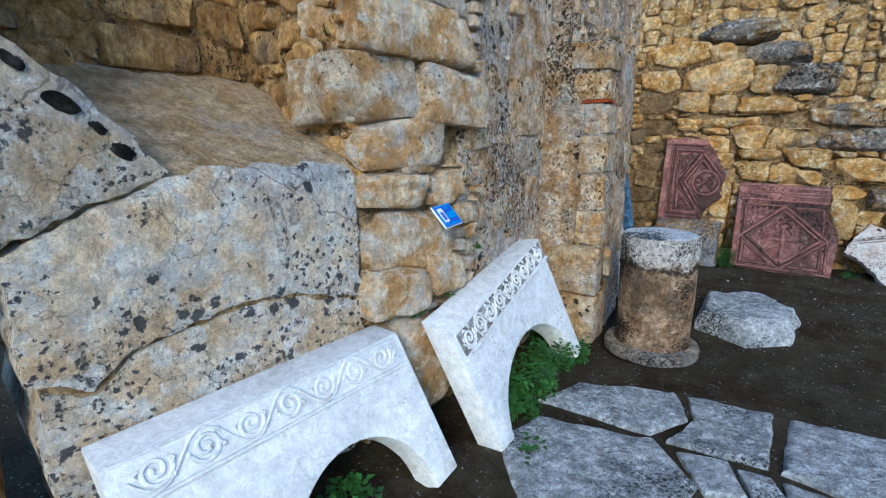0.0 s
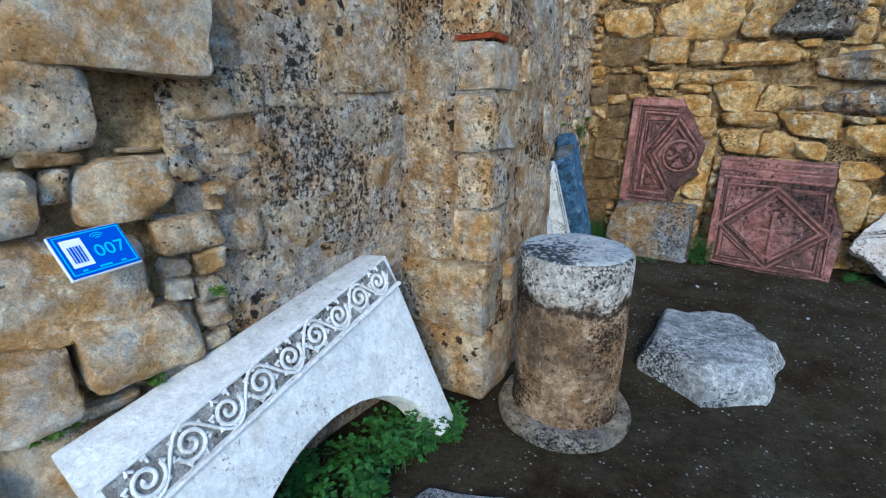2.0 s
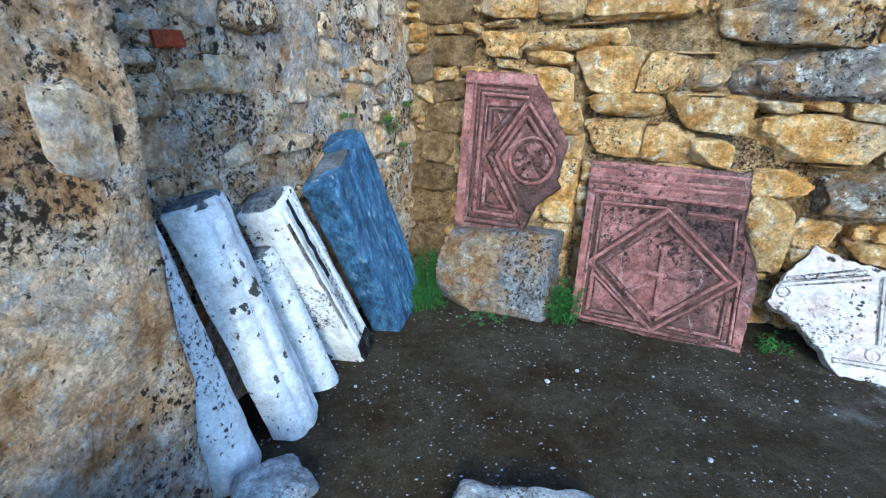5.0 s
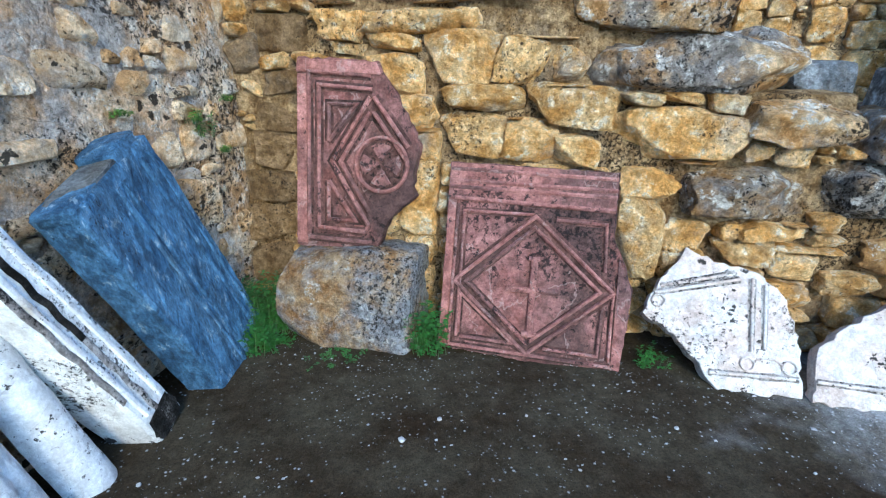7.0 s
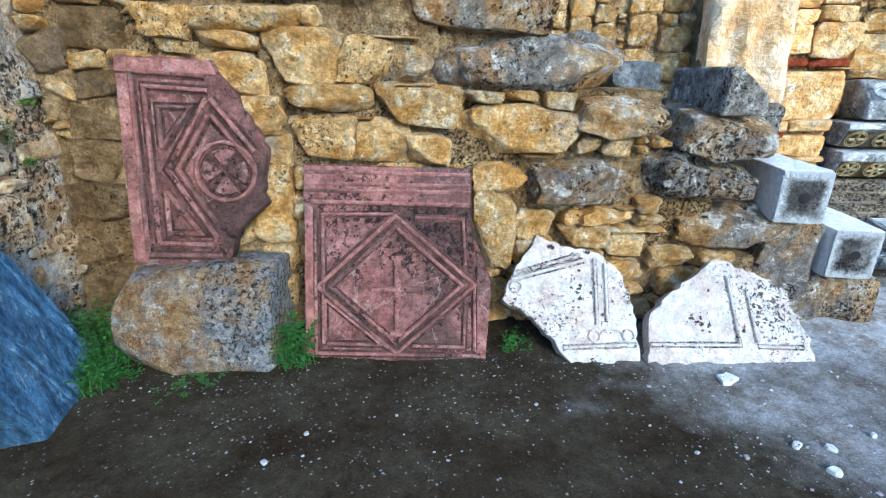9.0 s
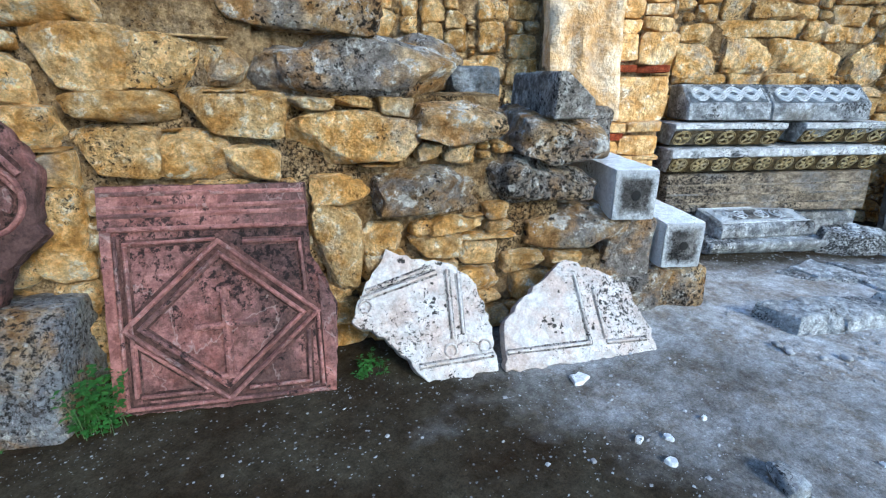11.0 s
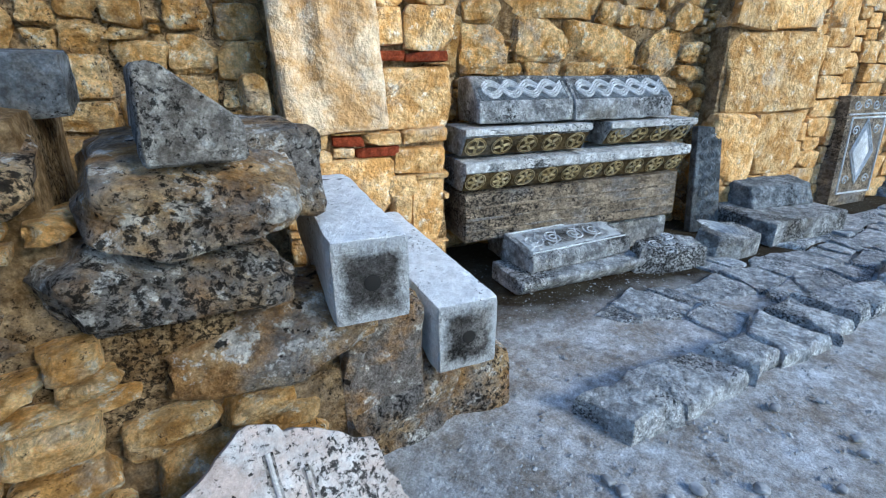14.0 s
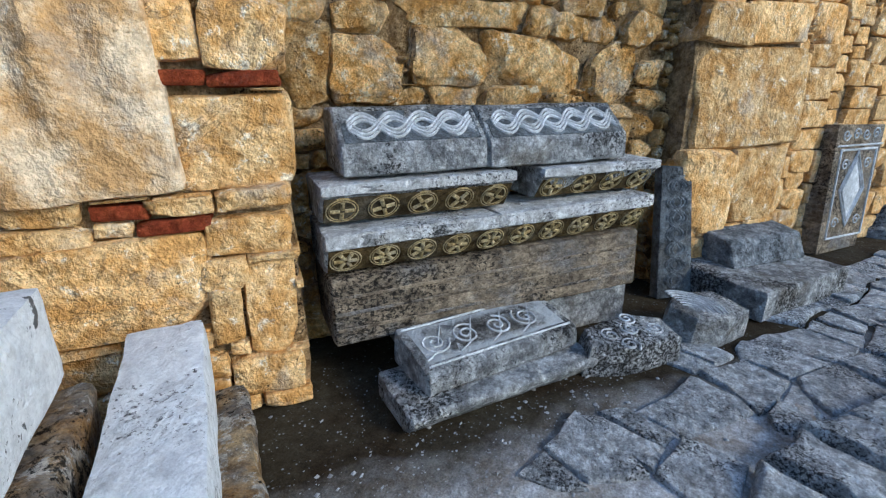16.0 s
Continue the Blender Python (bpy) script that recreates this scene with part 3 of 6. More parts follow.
def pack(u0, u1, z0, z1, taken, wide, high, seed, inside=None, cell=0.025, gap=0.012):
    """Rubble that fills a face from the ground up round the stones already laid."""
    rng = random.Random(seed)
    nu, nz = int((u1 - u0) / cell), int((z1 - z0) / cell)
    full = np.zeros((nz, nu), bool)
    for u, z, w, h in taken:
        a, b = int((u - w / 2 - u0) / cell + 0.5), int((u + w / 2 - u0) / cell + 0.5)
        c, d = int((z - h / 2 - z0) / cell + 0.5), int((z + h / 2 - z0) / cell + 0.5)
        full[max(c, 0):max(d, 0), max(a, 0):max(b, 0)] = True
    if inside:
        for j in range(nz):
            for i in range(nu):
                if not inside(u0 + (i + 0.5) * cell, z0 + (j + 0.5) * cell):
                    full[j, i] = True
    rows = []
    for j in range(nz):
        i = 0
        while i < nu:
            if full[j, i]:
                i += 1
                continue
            w, h = int(rng.uniform(*wide) / cell), int(rng.uniform(*high) / cell)
            if rng.random() < 0.15:
                w, h = max(3, w // 2), max(3, h // 2)
            a = 1
            while a < w and i + a < nu and not full[j, i + a]:
                a += 1
            b, h = 1, max(2, min(h, int(a * 0.95)))
            while b < h and j + b < nz and not full[j + b, i:i + a].any():
                b += 1
            full[j:j + b, i:i + a] = True
            if a > 2 and b > 2 or rng.random() < 0.3 and a * b > 3:
                rows.append((u0 + (i + a / 2) * cell, z0 + (j + b / 2) * cell, a * cell - gap, b * cell - gap))
            i += a
    return rows


def wall_core(name, frame_m, u0, u1, z1, thick, mat, label, z0=-0.1, setback=0.03, cell=0.07, wobble=0.015):
    """The mortared core of a wall, its face set a little behind the stones."""
    bm = block_bm(u1 - u0, thick, z1 - z0, cell, 0.03, wobble, seed=len(name), origin="base")
    ob = part(name, bm, mat, m=None)
    ob.data.transform(frame_m @ pose((u0 + u1) / 2, setback + thick / 2, z0))
    return tagged(ob, label, "wall", kind="structure")



def ground_z(x, y):
    """The yard falls a little towards the start of the walk."""
    f = max(0.0, min(1.0, 4.6 - (0.45 * x + 0.75 * y)))
    return -0.09 * f * f * (3 - 2 * f)


bm = bmesh.new()
bmesh.ops.create_grid(bm, x_segments=140, y_segments=100, size=1)
for v in bm.verts:
    v.co = (5.5 + v.co.x * 8.5, 2.5 + v.co.y * 6.0, 0)
    v.co.z = noise.noise(v.co * 0.8) * 0.018 + noise.noise(v.co * 3.5) * 0.008 + noise.noise(v.co * 11) * 0.003 - 0.006 + ground_z(v.co.x, v.co.y)
rim = [e for e in bm.edges if e.is_boundary]
far = bmesh.ops.extrude_edge_only(bm, edges=rim)
for v in far["geom"]:
    if isinstance(v, bmesh.types.BMVert):
        d = Vector((v.co.x - 5.5, v.co.y - 2.5, 0)).normalized()
        v.co = Vector((5.5, 2.5, -0.1)) + d * 900
bmesh.ops.recalc_face_normals(bm, faces=bm.faces)
if sum(f.normal.z for f in bm.faces) < 0:
    bmesh.ops.reverse_faces(bm, faces=bm.faces)
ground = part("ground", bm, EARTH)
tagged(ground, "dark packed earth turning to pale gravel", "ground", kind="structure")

wall_niche = wall_core("wall_niche", NICHE_WALL, 1.22, 2.05, 3.4, 0.9, MORTAR, "rough ochre stone wall with lichen")
wall_render = wall_core("wall_render", RENDER_WALL, 0.0, 1.3, 3.4, 0.7, GREY_MORTAR, "grey rendered stone wall with dark lichen", setback=0.0, cell=0.05)
wall_buttress = wall_core("wall_buttress", BUTTRESS_SIDE, 0.012, 1.0, 2.2, 0.58, BUTTRESS_RENDER, "stone buttress with rusty quoins", setback=0.008, cell=0.03, wobble=0.022)
wall_corner = wall_core("wall_corner", CORNER_WALL, -0.6, 2.3, 3.6, 0.6, GREY_MORTAR, "grey weathered rubble wall", setback=0.01)


def shifted(bm, x, y, z):
    bmesh.ops.translate(bm, verts=bm.verts, vec=(x, y, z))
    return bm


# the broken wall steps down from the corner to its end
CORE_STEPS = ((-0.3, 0.9, 1.0, 2.66), (0.85, 1.3, 1.05, 2.62), (1.25, 1.75, 1.1, 2.36), (1.7, 2.1, 1.1, 2.02), (2.05, 2.6, 1.2, 1.68), (2.55, 3.35, 1.1, 1.4), (3.15, 3.75, 1.0, 0.95), (3.7, 4.2, 0.9, 0.4))
core = merge(*[shifted(block_bm(u1 - u0, thick, top + 0.1, 0.09, 0.035, 0.018, i), (u0 + u1) / 2, (0.02 if i < 4 else 0.05) + thick / 2, -0.1) for i, (u0, u1, thick, top) in enumerate(CORE_STEPS)])
wall_back = part("wall_back", core, MORTAR)
wall_back.data.transform(BACK_WALL)
tagged(wall_back, "ochre rubble wall with a ragged broken end", "wall", kind="structure")
wall_behind = wall_core("wall_behind", FAR_WALL, -7.0, 1.0, 4.6, 0.5, MORTAR, "ochre rubble wall behind the broken end", setback=-0.28)
wall_pier = wall_core("wall_pier", FAR_WALL, 0.9, 2.0, 3.7, 0.6, MORTAR, "pier of ashlar blocks and thin bricks", setback=-0.6)
wall_far = wall_core("wall_far", FAR_WALL, 1.95, 4.95, 3.7, 0.5, MORTAR, "sunlit ochre stone wall", setback=0.02)
wall_pier_far = wall_core("wall_pier_far", FAR_WALL, 4.85, 6.0, 3.7, 0.6, MORTAR, "projecting pier of large pale blocks", setback=-0.22)
wall_end = wall_core("wall_end", FAR_WALL, 5.9, 14.0, 3.7, 0.5, MORTAR, "pale ochre stone wall going on", setback=0.02)


def prism_bm(profile, length, cell=0.06, wobble=0.006, seed=0, bevel=0.012):
    """A worn bar along x, from 0 to length, with that (y, z) cross-section."""
    bm = bmesh.new()
    n = max(2, int(length / cell))
    pts = []
    for (y0, z0), (y1, z1) in zip(profile, profile[1:] + profile[:1]):
        L = math.hypot(y1 - y0, z1 - z0)
        b = min(bevel, L * 0.3) / L
        m = max(1, min(8, int(L / cell)))
        pts += [(y0 + (y1 - y0) * f, z0 + (z1 - z0) * f) for f in [b + (1 - 2 * b) * i / m for i in range(m + 1)]]
    cy, cz = sum(p[0] for p in pts) / len(pts), sum(p[1] for p in pts) / len(pts)
    rows = []
    xs = [0, bevel] + [bevel + (length - 2 * bevel) * i / n for i in range(1, n)] + [length - bevel, length]
    for i, x in enumerate(xs):
        f = 1 - bevel / 0.12 * 0.8 if i in (0, len(xs) - 1) else 1
        row = []
        for y, z in pts:
            p = Vector((x, cy + (y - cy) * f, cz + (z - cz) * f))
            o = Vector((seed * 2.7, seed, seed * 0.3))
            p += noise.noise_vector(p * 6 + o) * wobble + noise.noise_vector(p * 19 + o) * wobble * 0.5
            row.append(bm.verts.new(p))
        rows.append(row)
    for a, b in zip(rows, rows[1:]):
        for i in range(len(pts)):
            j = (i + 1) % len(pts)
            bm.faces.new((a[i], a[j], b[j], b[i]))
    bm.faces.new(rows[0][::-1])
    bm.faces.new(rows[-1])
    bmesh.ops.recalc_face_normals(bm, faces=bm.faces)
    return bm


# ---- the niche block ----
block = thing("tomb_block", "huge blotched grey and cream stone block under the niche", "stone block", NICHE_WALL)
part("face", slab_bm([(-0.07, 0.78), (0.1, 0.7), (0.22, 0.81), (0.62, 0.87), (0.82, 0.86), (1.2, 0.76), (1.19, 1.34), (1.12, 1.4), (0.55, 1.41), (0.4, 1.38), (0.1, 1.26), (-0.07, 1.18)], 0.9, bevel=0.008, wobble=0.006, seed=5, rough=0.011), BIG_FACE, block)
part("face", slab_bm([(0.02, -0.04), (1.2, -0.04), (1.2, 0.74), (0.82, 0.845), (0.62, 0.855), (0.23, 0.79), (0.11, 0.68), (-0.03, 0.74), (-0.06, 0.5)], 0.9, bevel=0.008, wobble=0.006, seed=9, rough=0.011), BIG_FACE, block, m=pose(0, 0.008, 0))
part("lid", slab_bm([(-0.62, 1.1), (-0.06, 1.2), (0.1, 1.275), (0.4, 1.395), (0.36, 1.44), (0.28, 1.54), (0.13, 1.69), (0.03, 1.78), (-0.3, 2.1), (-0.62, 2.3)], 0.4, bevel=0.01, wobble=0.008, seed=6, rough=0.012), BIG_FACE, block, "sloping top stone with a black lichen edge", m=pose(0, -0.006, 0))
part("backing", block_bm(1.2, 0.8, 1.36, 0.2, 0.03, 0.01, 5), MORTAR, block, "dark mortar in the open joints", m=pose(0.58, 0.417, -0.03))
for x, z, w in ((0.29, 1.5, 0.05), (0.235, 1.58, 0.035), (0.15, 1.64, 0.055), (0.06, 1.75, 0.04), (-0.01, 1.81, 0.06), (-0.14, 1.94, 0.05), (-0.24, 2.04, 0.05)):
    part("lichen", rock_bm(w * 1.5, 0.012, w * 0.8, 5, 2.5, 0.25, int(w * 1000) + int(z * 100)), BLACK_LICHEN, block, "black lichen crust", m=pose(x - 0.03, -0.012, z - 0.05, 0, 38, 0))
part("shelf", prism_bm([(0.03, 1.3), (0.03, 1.395), (0.5, 1.6), (0.95, 1.86), (0.95, 1.3)], 1.7, 0.08, 0.03, 9, 0.02), NICHE_SHELF, block, "sloping rubble shelf in the niche", m=pose(-0.5, 0, 0))
niche = part("niche_back", merge(block_bm(2.4, 0.5, 1.6, 0.08, 0.05, 0.03, 7)), NICHE, m=NICHE_WALL @ pose(0.4, 1.15, 1.35))
tagged(niche, "brown stained stone at the back of the niche", "wall", kind="structure")
low = tagged(part("wall_low", block_bm(1.2, 0.5, 3.2, 0.08, 0.05, 0.03, 8), NICHE, m=NICHE_WALL @ pose(-0.75, 0.45, -0.1)), "brown stone wall beside the niche", "wall", kind="structure")

# ---- arched marble panels ----


def arch_outline(top_left, top_right, foot_right, inner_right, inner_left, foot_left, rise):
    """Top corners, slanted sides and a round opening below, between the two inner feet."""
    pts = [top_left, foot_left, inner_left]
    (x0, z0), (x1, z1) = inner_left, inner_right
    for i in range(1, 20):
        a = math.pi * (1 - i / 20)
        f = (1 + math.cos(a)) / 2
        pts.append((x0 + (x1 - x0) * f, z0 + (z1 - z0) * f + rise * math.sin(a)))
    return pts + [inner_right, foot_right, top_right]


def acanthus(x, z, r, hand):
    """One turn of a scroll: a spiral stem with curling leaves."""
    bits = [strip_bm(spiral(x, z, r * 0.8, 1.7, 200 if hand > 0 else 20, 28, hand), r * 0.24, 0.009)]
    for i in range(7):
        a = radians(25 + 51 * i)
        x0, z0 = x + r * 0.82 * math.cos(a), z + r * 0.82 * math.sin(a)
        b = a + hand * 1.1
        bits.append(strip_bm([(x0, z0), (x0 + r * 0.2 * math.cos(b), z0 + r * 0.2 * math.sin(b)), (x0 + r * 0.3 * math.cos(b + hand), z0 + r * 0.3 * math.sin(b + hand))], r * 0.17, 0.008))
    return bits


def arch_panel(m, outline, band, label, mat, ground_mat, group, level, worn=False):
    ob = thing("arch_panel", label, "marble panel", m, group)
    (x0, z0), (x1, z1) = outline[0], outline[-1]
    body = slab_bm(outline, 0.16, bevel=0.01, wobble=0.003, seed=len(label))
    for v in body.verts:
        # the upper edge is cut level, so it rises towards the back
        f = (v.co.x - x0) / (x1 - x0)
        if v.co.z > z0 + (z1 - z0) * f - 0.05:
            v.co.z += v.co.y * (level[0] + (level[1] - level[0]) * f)
    part("panel", body, mat, ob)
    turn = math.degrees(math.atan2(z1 - z0, x1 - x0))
    length = math.hypot(x1 - x0, z1 - z0)
    along = pose(x0, 0, z0, 0, -turn, 0)
    part("carved_ground", slab_bm([(0.04, -band * 0.9), (length - 0.03, -band * 0.9), (length - 0.03, -band * 0.08), (0.04, -band * 0.08)], 0.02, bevel=0.004, wobble=0.001), ground_mat, ob, m=along @ pose(0, -0.004, 0))
    n = int(length / (band * (1.15 if worn else 0.95)))
    for i in range(n):
        x = 0.06 + (length - 0.12) * (i + 0.5) / n
        spiral_bm, *leaves = acanthus(x, -band * 0.48, band * 0.45, 1 if i % 2 else -1)
        if worn:
            leaves = leaves[::3]
            bmesh.ops.scale(spiral_bm, vec=(1, 0.7, 1), verts=spiral_bm.verts)
        scroll = part("scroll", spiral_bm, mat, ob, m=along @ pose(0, -0.007 if worn else -0.004, 0))
        for bm in leaves:
            part("leaf", bm, mat, scroll)
    stem = [(0.06 + (length - 0.12) * i / 90, -band * 0.48 - band * 0.41 * math.sin(math.pi * n * i / 90)) for i in range(91)]
    part("stem", strip_bm(stem, 0.013, 0.009), mat, ob, m=along @ pose(0, -0.004, 0))
    part("moulding", strip_bm([(0.03, -band), (length - 0.01, -band)], 0.022, 0.014), mat, ob, m=along)
    part("fillet", strip_bm([(0.03, -0.005), (length - 0.01, -0.005)], 0.014, 0.006), mat, ob, m=along)
    return ob


arch_panel(NICHE_WALL @ pose(0, -0.485, 0, -27.9), arch_outline((0.03, 0.61), (1.27, 0.67), (1.35, -0.03), (1.2, -0.06), (0.5, -0.06), (0.1, -0.08), 0.37), 0.15,
           "white marble arched panel with a worn scroll border", MARBLE, MARBLE, "arched panels", (0.55, 0.5), True)
arch_panel(RENDER_WALL @ pose(0, -0.49, 0, -23.3), arch_outline((-0.49, 0.58), (0.85, 0.88), (0.93, -0.03), (0.79, -0.02), (-0.25, -0.09), (-0.37, -0.09), 0.42), 0.15,
           "white marble arched panel with a crisp acanthus scroll border", MARBLE, DIRTY, "arched panels", (0.75, 0.25))

# ---- column drum ----
drum = thing("column_drum", "stained cream column drum on a round grey plinth", "column", pose(1.6, 3.45, -0.075))
part("plinth", lathe_bm([(0.3, 0), (0.335, 0.01), (0.34, 0.05), (0.325, 0.085), (0.29, 0.095)], 56, 0.006, 3), BANDED, drum)
part("shaft", lathe_bm([(0.27, 0.09), (0.262, 0.12), (0.262, 0.3), (0.264, 0.5), (0.266, 0.7), (0.268, 0.87), (0.262, 0.905), (0.2, 0.91), (0.1, 0.91)], 56, 0.008, 4), DRUM, drum)
# the disc's pale blue paints the skylight falling on the drum
part("top_face", lathe_bm([(0.246, 0), (0.25, 0.012), (0.243, 0.019), (0.17, 0.022), (0.09, 0.022), (0.02, 0.022)], 56, 0.006, 6), DRUM_TOP, drum, "mottled top with blue skylight painted in", m=pose(0, 0, 0.898))

# ---- rough marble block ----


def lump_bm(outline, h, shrink=0.9, cell=0.06, wobble=0.015, seed=0):
    """A low broken block with that plan, its top a little smaller than its base."""
    cx, cy = sum(p[0] for p in outline) / len(outline), sum(p[1] for p in outline) / len(outline)
    ring_pts = []
    for (x0, y0), (x1, y1) in zip(outline, outline[1:] + outline[:1]):
        m = max(2, int(math.hypot(x1 - x0, y1 - y0) / cell))
        ring_pts += [(x0 + (x1 - x0) * i / m, y0 + (y1 - y0) * i / m) for i in range(m)]
    bm = bmesh.new()
    rows = []
    o = Vector((seed * 1.9, seed * 0.7, seed * 3.3))
    for f, z in ((1.0, -0.03), (1.0, h * 0.35), (1 - (1 - shrink) * 0.5, h * 0.75), (shrink, h * 0.96), (shrink * 0.93, h), (shrink * 0.6, h), (shrink * 0.3, h)):
        row = []
        for x, y in ring_pts:
            p = Vector((cx + (x - cx) * f, cy + (y - cy) * f, z))
            p += noise.noise_vector(p * 5 + o) * wobble + noise.noise_vector(p * 15 + o) * wobble * 0.5
            row.append(bm.verts.new(p))
        rows.append(row)
    for a, b in zip(rows, rows[1:]):
        for i in range(len(ring_pts)):
            j = (i + 1) % len(ring_pts)
            bm.faces.new((a[i], a[j], b[j], b[i]))
    bm.faces.new(rows[-1])
    bmesh.ops.recalc_face_normals(bm, faces=bm.faces)
    return bm


lump = part("marble_block", lump_bm([(2.17, 3.88), (2.55, 4.45), (3.05, 4.28), (3.04, 3.86), (2.72, 3.5), (2.38, 3.52)], 0.2, 0.86, 0.04, 0.034, seed=2), LUMP, m=pose(0, 0, -0.09))
tagged(lump, "rough grey marble block lying on dark earth", "stone block")

# ---- leaning slabs in the corner ----


def leaning(name, foot, head, width, thick, mat, label, category="marble slab", turn=0.0, seed=0, shape="flat", end=None):
    """A bar from a foot on the ground to a head on the wall; its broad face looks away from the wall.
    Returns the thing and its length."""
    a, b = CORNER_WALL @ Vector(foot), CORNER_WALL @ Vector(head)
    z = (b - a).normalized()
    out = (CORNER_WALL.to_3x3() @ Vector((0.3, -1, 0))).normalized()
    out = Matrix.Rotation(radians(turn), 3, "Z") @ out
    x = out.cross(z).normalized() * -1
    y = z.cross(x)
    m = Matrix((x, y, z)).transposed().to_4x4()
    m.translation = a
    length = (b - a).length
    ob = thing(name, label, category, m, "leaning slabs")
    if shape == "round":
        profile = [(width / 2 * math.cos(radians(q)), -thick * 0.9 * math.sin(radians(q)) + thick * 0.4) for q in range(0, 181, 15)]
    elif shape == "ribbed":
        profile = [(-0.5 * width, 0.4 * thick), (-0.5 * width, -0.2 * thick), (-0.34 * width, -0.42 * thick), (-0.2 * width, -0.4 * thick), (-0.14 * width, -0.5 * thick),
                   (0.1 * width, -0.52 * thick), (0.16 * width, -0.4 * thick), (0.3 * width, -0.42 * thick), (0.5 * width, -0.2 * thick), (0.5 * width, 0.4 * thick)]
    else:
        profile = [(-0.5 * width, 0.5 * thick), (-0.5 * width, -0.5 * thick), (0.5 * width, -0.5 * thick), (0.5 * width, 0.5 * thick)]
    bar = prism_bm(profile, length, 0.05, 0.008, seed, 0.012)
    turned = Matrix(((0, 1, 0, 0), (0, 0, 1, 0), (1, 0, 0, 0), (0, 0, 0, 1)))
    bmesh.ops.transform(bar, matrix=turned, verts=bar.verts)
    part("shaft", bar, mat, ob)
    part("broken_end", rock_bm(width * 0.9, thick * 0.85, 0.05, 6, 6, 0.08, seed), end or DARK_GREY, ob, "dark broken end", m=pose(0, 0, length - 0.03))
    return ob, length


leaning("leaning_shaft", (0.0, -0.34, -0.03), (-0.2, -0.13, 1.36), 0.27, 0.16, SHAFT, "white spotted marble shaft leaning on the wall", seed=1, shape="round")
leaning("leaning_shaft", (0.33, -0.36, -0.03), (0.17, -0.12, 1.05), 0.26, 0.18, SHAFT, "white ribbed marble shaft leaning on the wall", seed=2, shape="ribbed")
leaning("leaning_shaft", (0.63, -0.3, -0.03), (0.5, -0.1, 0.74), 0.19, 0.13, SHAFT, "short white marble shaft leaning on the wall", seed=3, shape="round")
stained, run = leaning("leaning_slab", (0.94, -0.25, -0.03), (0.53, -0.11, 0.97), 0.2, 0.22, SHAFT, "moulded white marble slab with black stains", seed=4)
for x, w, z0, z1 in ((-0.05, 0.03, 0.17, run - 0.03), (0.06, 0.03, 0.15, run - 0.02)):
    part("fillet", strip_bm([(x, z0), (x, z1)], w, 0.008), SHAFT, stained, m=pose(0, -0.112, 0))
for x, w, z0, z1, mat in ((0.0, 0.03, 0.6, run - 0.02, BLACK_LICHEN), (0.0, 0.03, 0.05, 0.6, LICHEN_LINE), (-0.08, 0.03, 0.3, run - 0.1, LICHEN_LINE), (0.0, 0.16, 0.012, 0.14, BLACK_LICHEN)):
    bends = [(x + 0.006 * math.sin(9 * i), z0 + (z1 - z0) * i / 8) for i in range(9)]
    part("stain", strip_bm(bends, w, 0.003), mat, stained, "black lichen stain", m=pose(0, -0.112, 0))
blue, run = leaning("leaning_slab", (1.54, -0.25, -0.03), (1.06, -0.13, 1.09), 0.6, 0.18, BLUE_MARBLE, "blue-grey marble slab leaning on the wall", seed=5, end=SLATE)
for x, w in ((-0.06, 0.03), (0.0, 0.05), (0.17, 0.03), (0.24, 0.02)):
    part("fillet", strip_bm([(x, 0.03), (x + 0.003, run * 0.5), (x, run - 0.06)], w, 0.01), BLUE_MARBLE, blue, m=pose(0, -0.09, 0))
for x, z, h in ((0.14, run - 0.05, 0.1), (-0.2, run - 0.05, 0.07)):
    part("broken_head", rock_bm(0.24, 0.17, h, 7, 5, 0.1, int(z * 100)), BLUE_MARBLE, blue, m=pose(x, 0, z))

# ---- red panels ----


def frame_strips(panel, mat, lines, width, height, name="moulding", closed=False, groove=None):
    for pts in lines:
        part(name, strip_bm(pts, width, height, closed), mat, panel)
        # a wider, flatter strip in a darker tone under the moulding
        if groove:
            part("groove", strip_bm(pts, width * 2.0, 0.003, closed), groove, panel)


cross_panel = thing("cross_panel", "red marble panel carved with a cross in a lozenge", "carved panel", BACK_WALL @ pose(1.36, -0.42, -0.01, -18.8))
part("slab", slab_bm([(0, 0.03), (0.98, -0.03), (1.02, 0.44), (0.91, 0.7), (0.91, 1.05), (0, 1.07)], 0.09, bevel=0.008, wobble=0.003, seed=3, rough=0.005), RED_MARBLE, cross_panel)
frame_strips(cross_panel, RED_RIDGE, [[(0.01, 1.03), (0.9, 1.01)], [(0.01, 0.965), (0.9, 0.95)], [(0.01, 0.93), (0.9, 0.915)], [(0.04, 0.87), (0.9, 0.845)]], 0.03, 0.018)
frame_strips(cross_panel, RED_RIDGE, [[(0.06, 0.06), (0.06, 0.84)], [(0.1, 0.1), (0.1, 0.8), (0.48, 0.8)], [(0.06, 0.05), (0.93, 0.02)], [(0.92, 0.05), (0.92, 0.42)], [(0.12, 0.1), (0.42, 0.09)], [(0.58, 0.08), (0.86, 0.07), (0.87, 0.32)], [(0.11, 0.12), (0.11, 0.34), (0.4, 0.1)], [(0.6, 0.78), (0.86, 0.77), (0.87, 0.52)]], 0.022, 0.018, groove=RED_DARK)
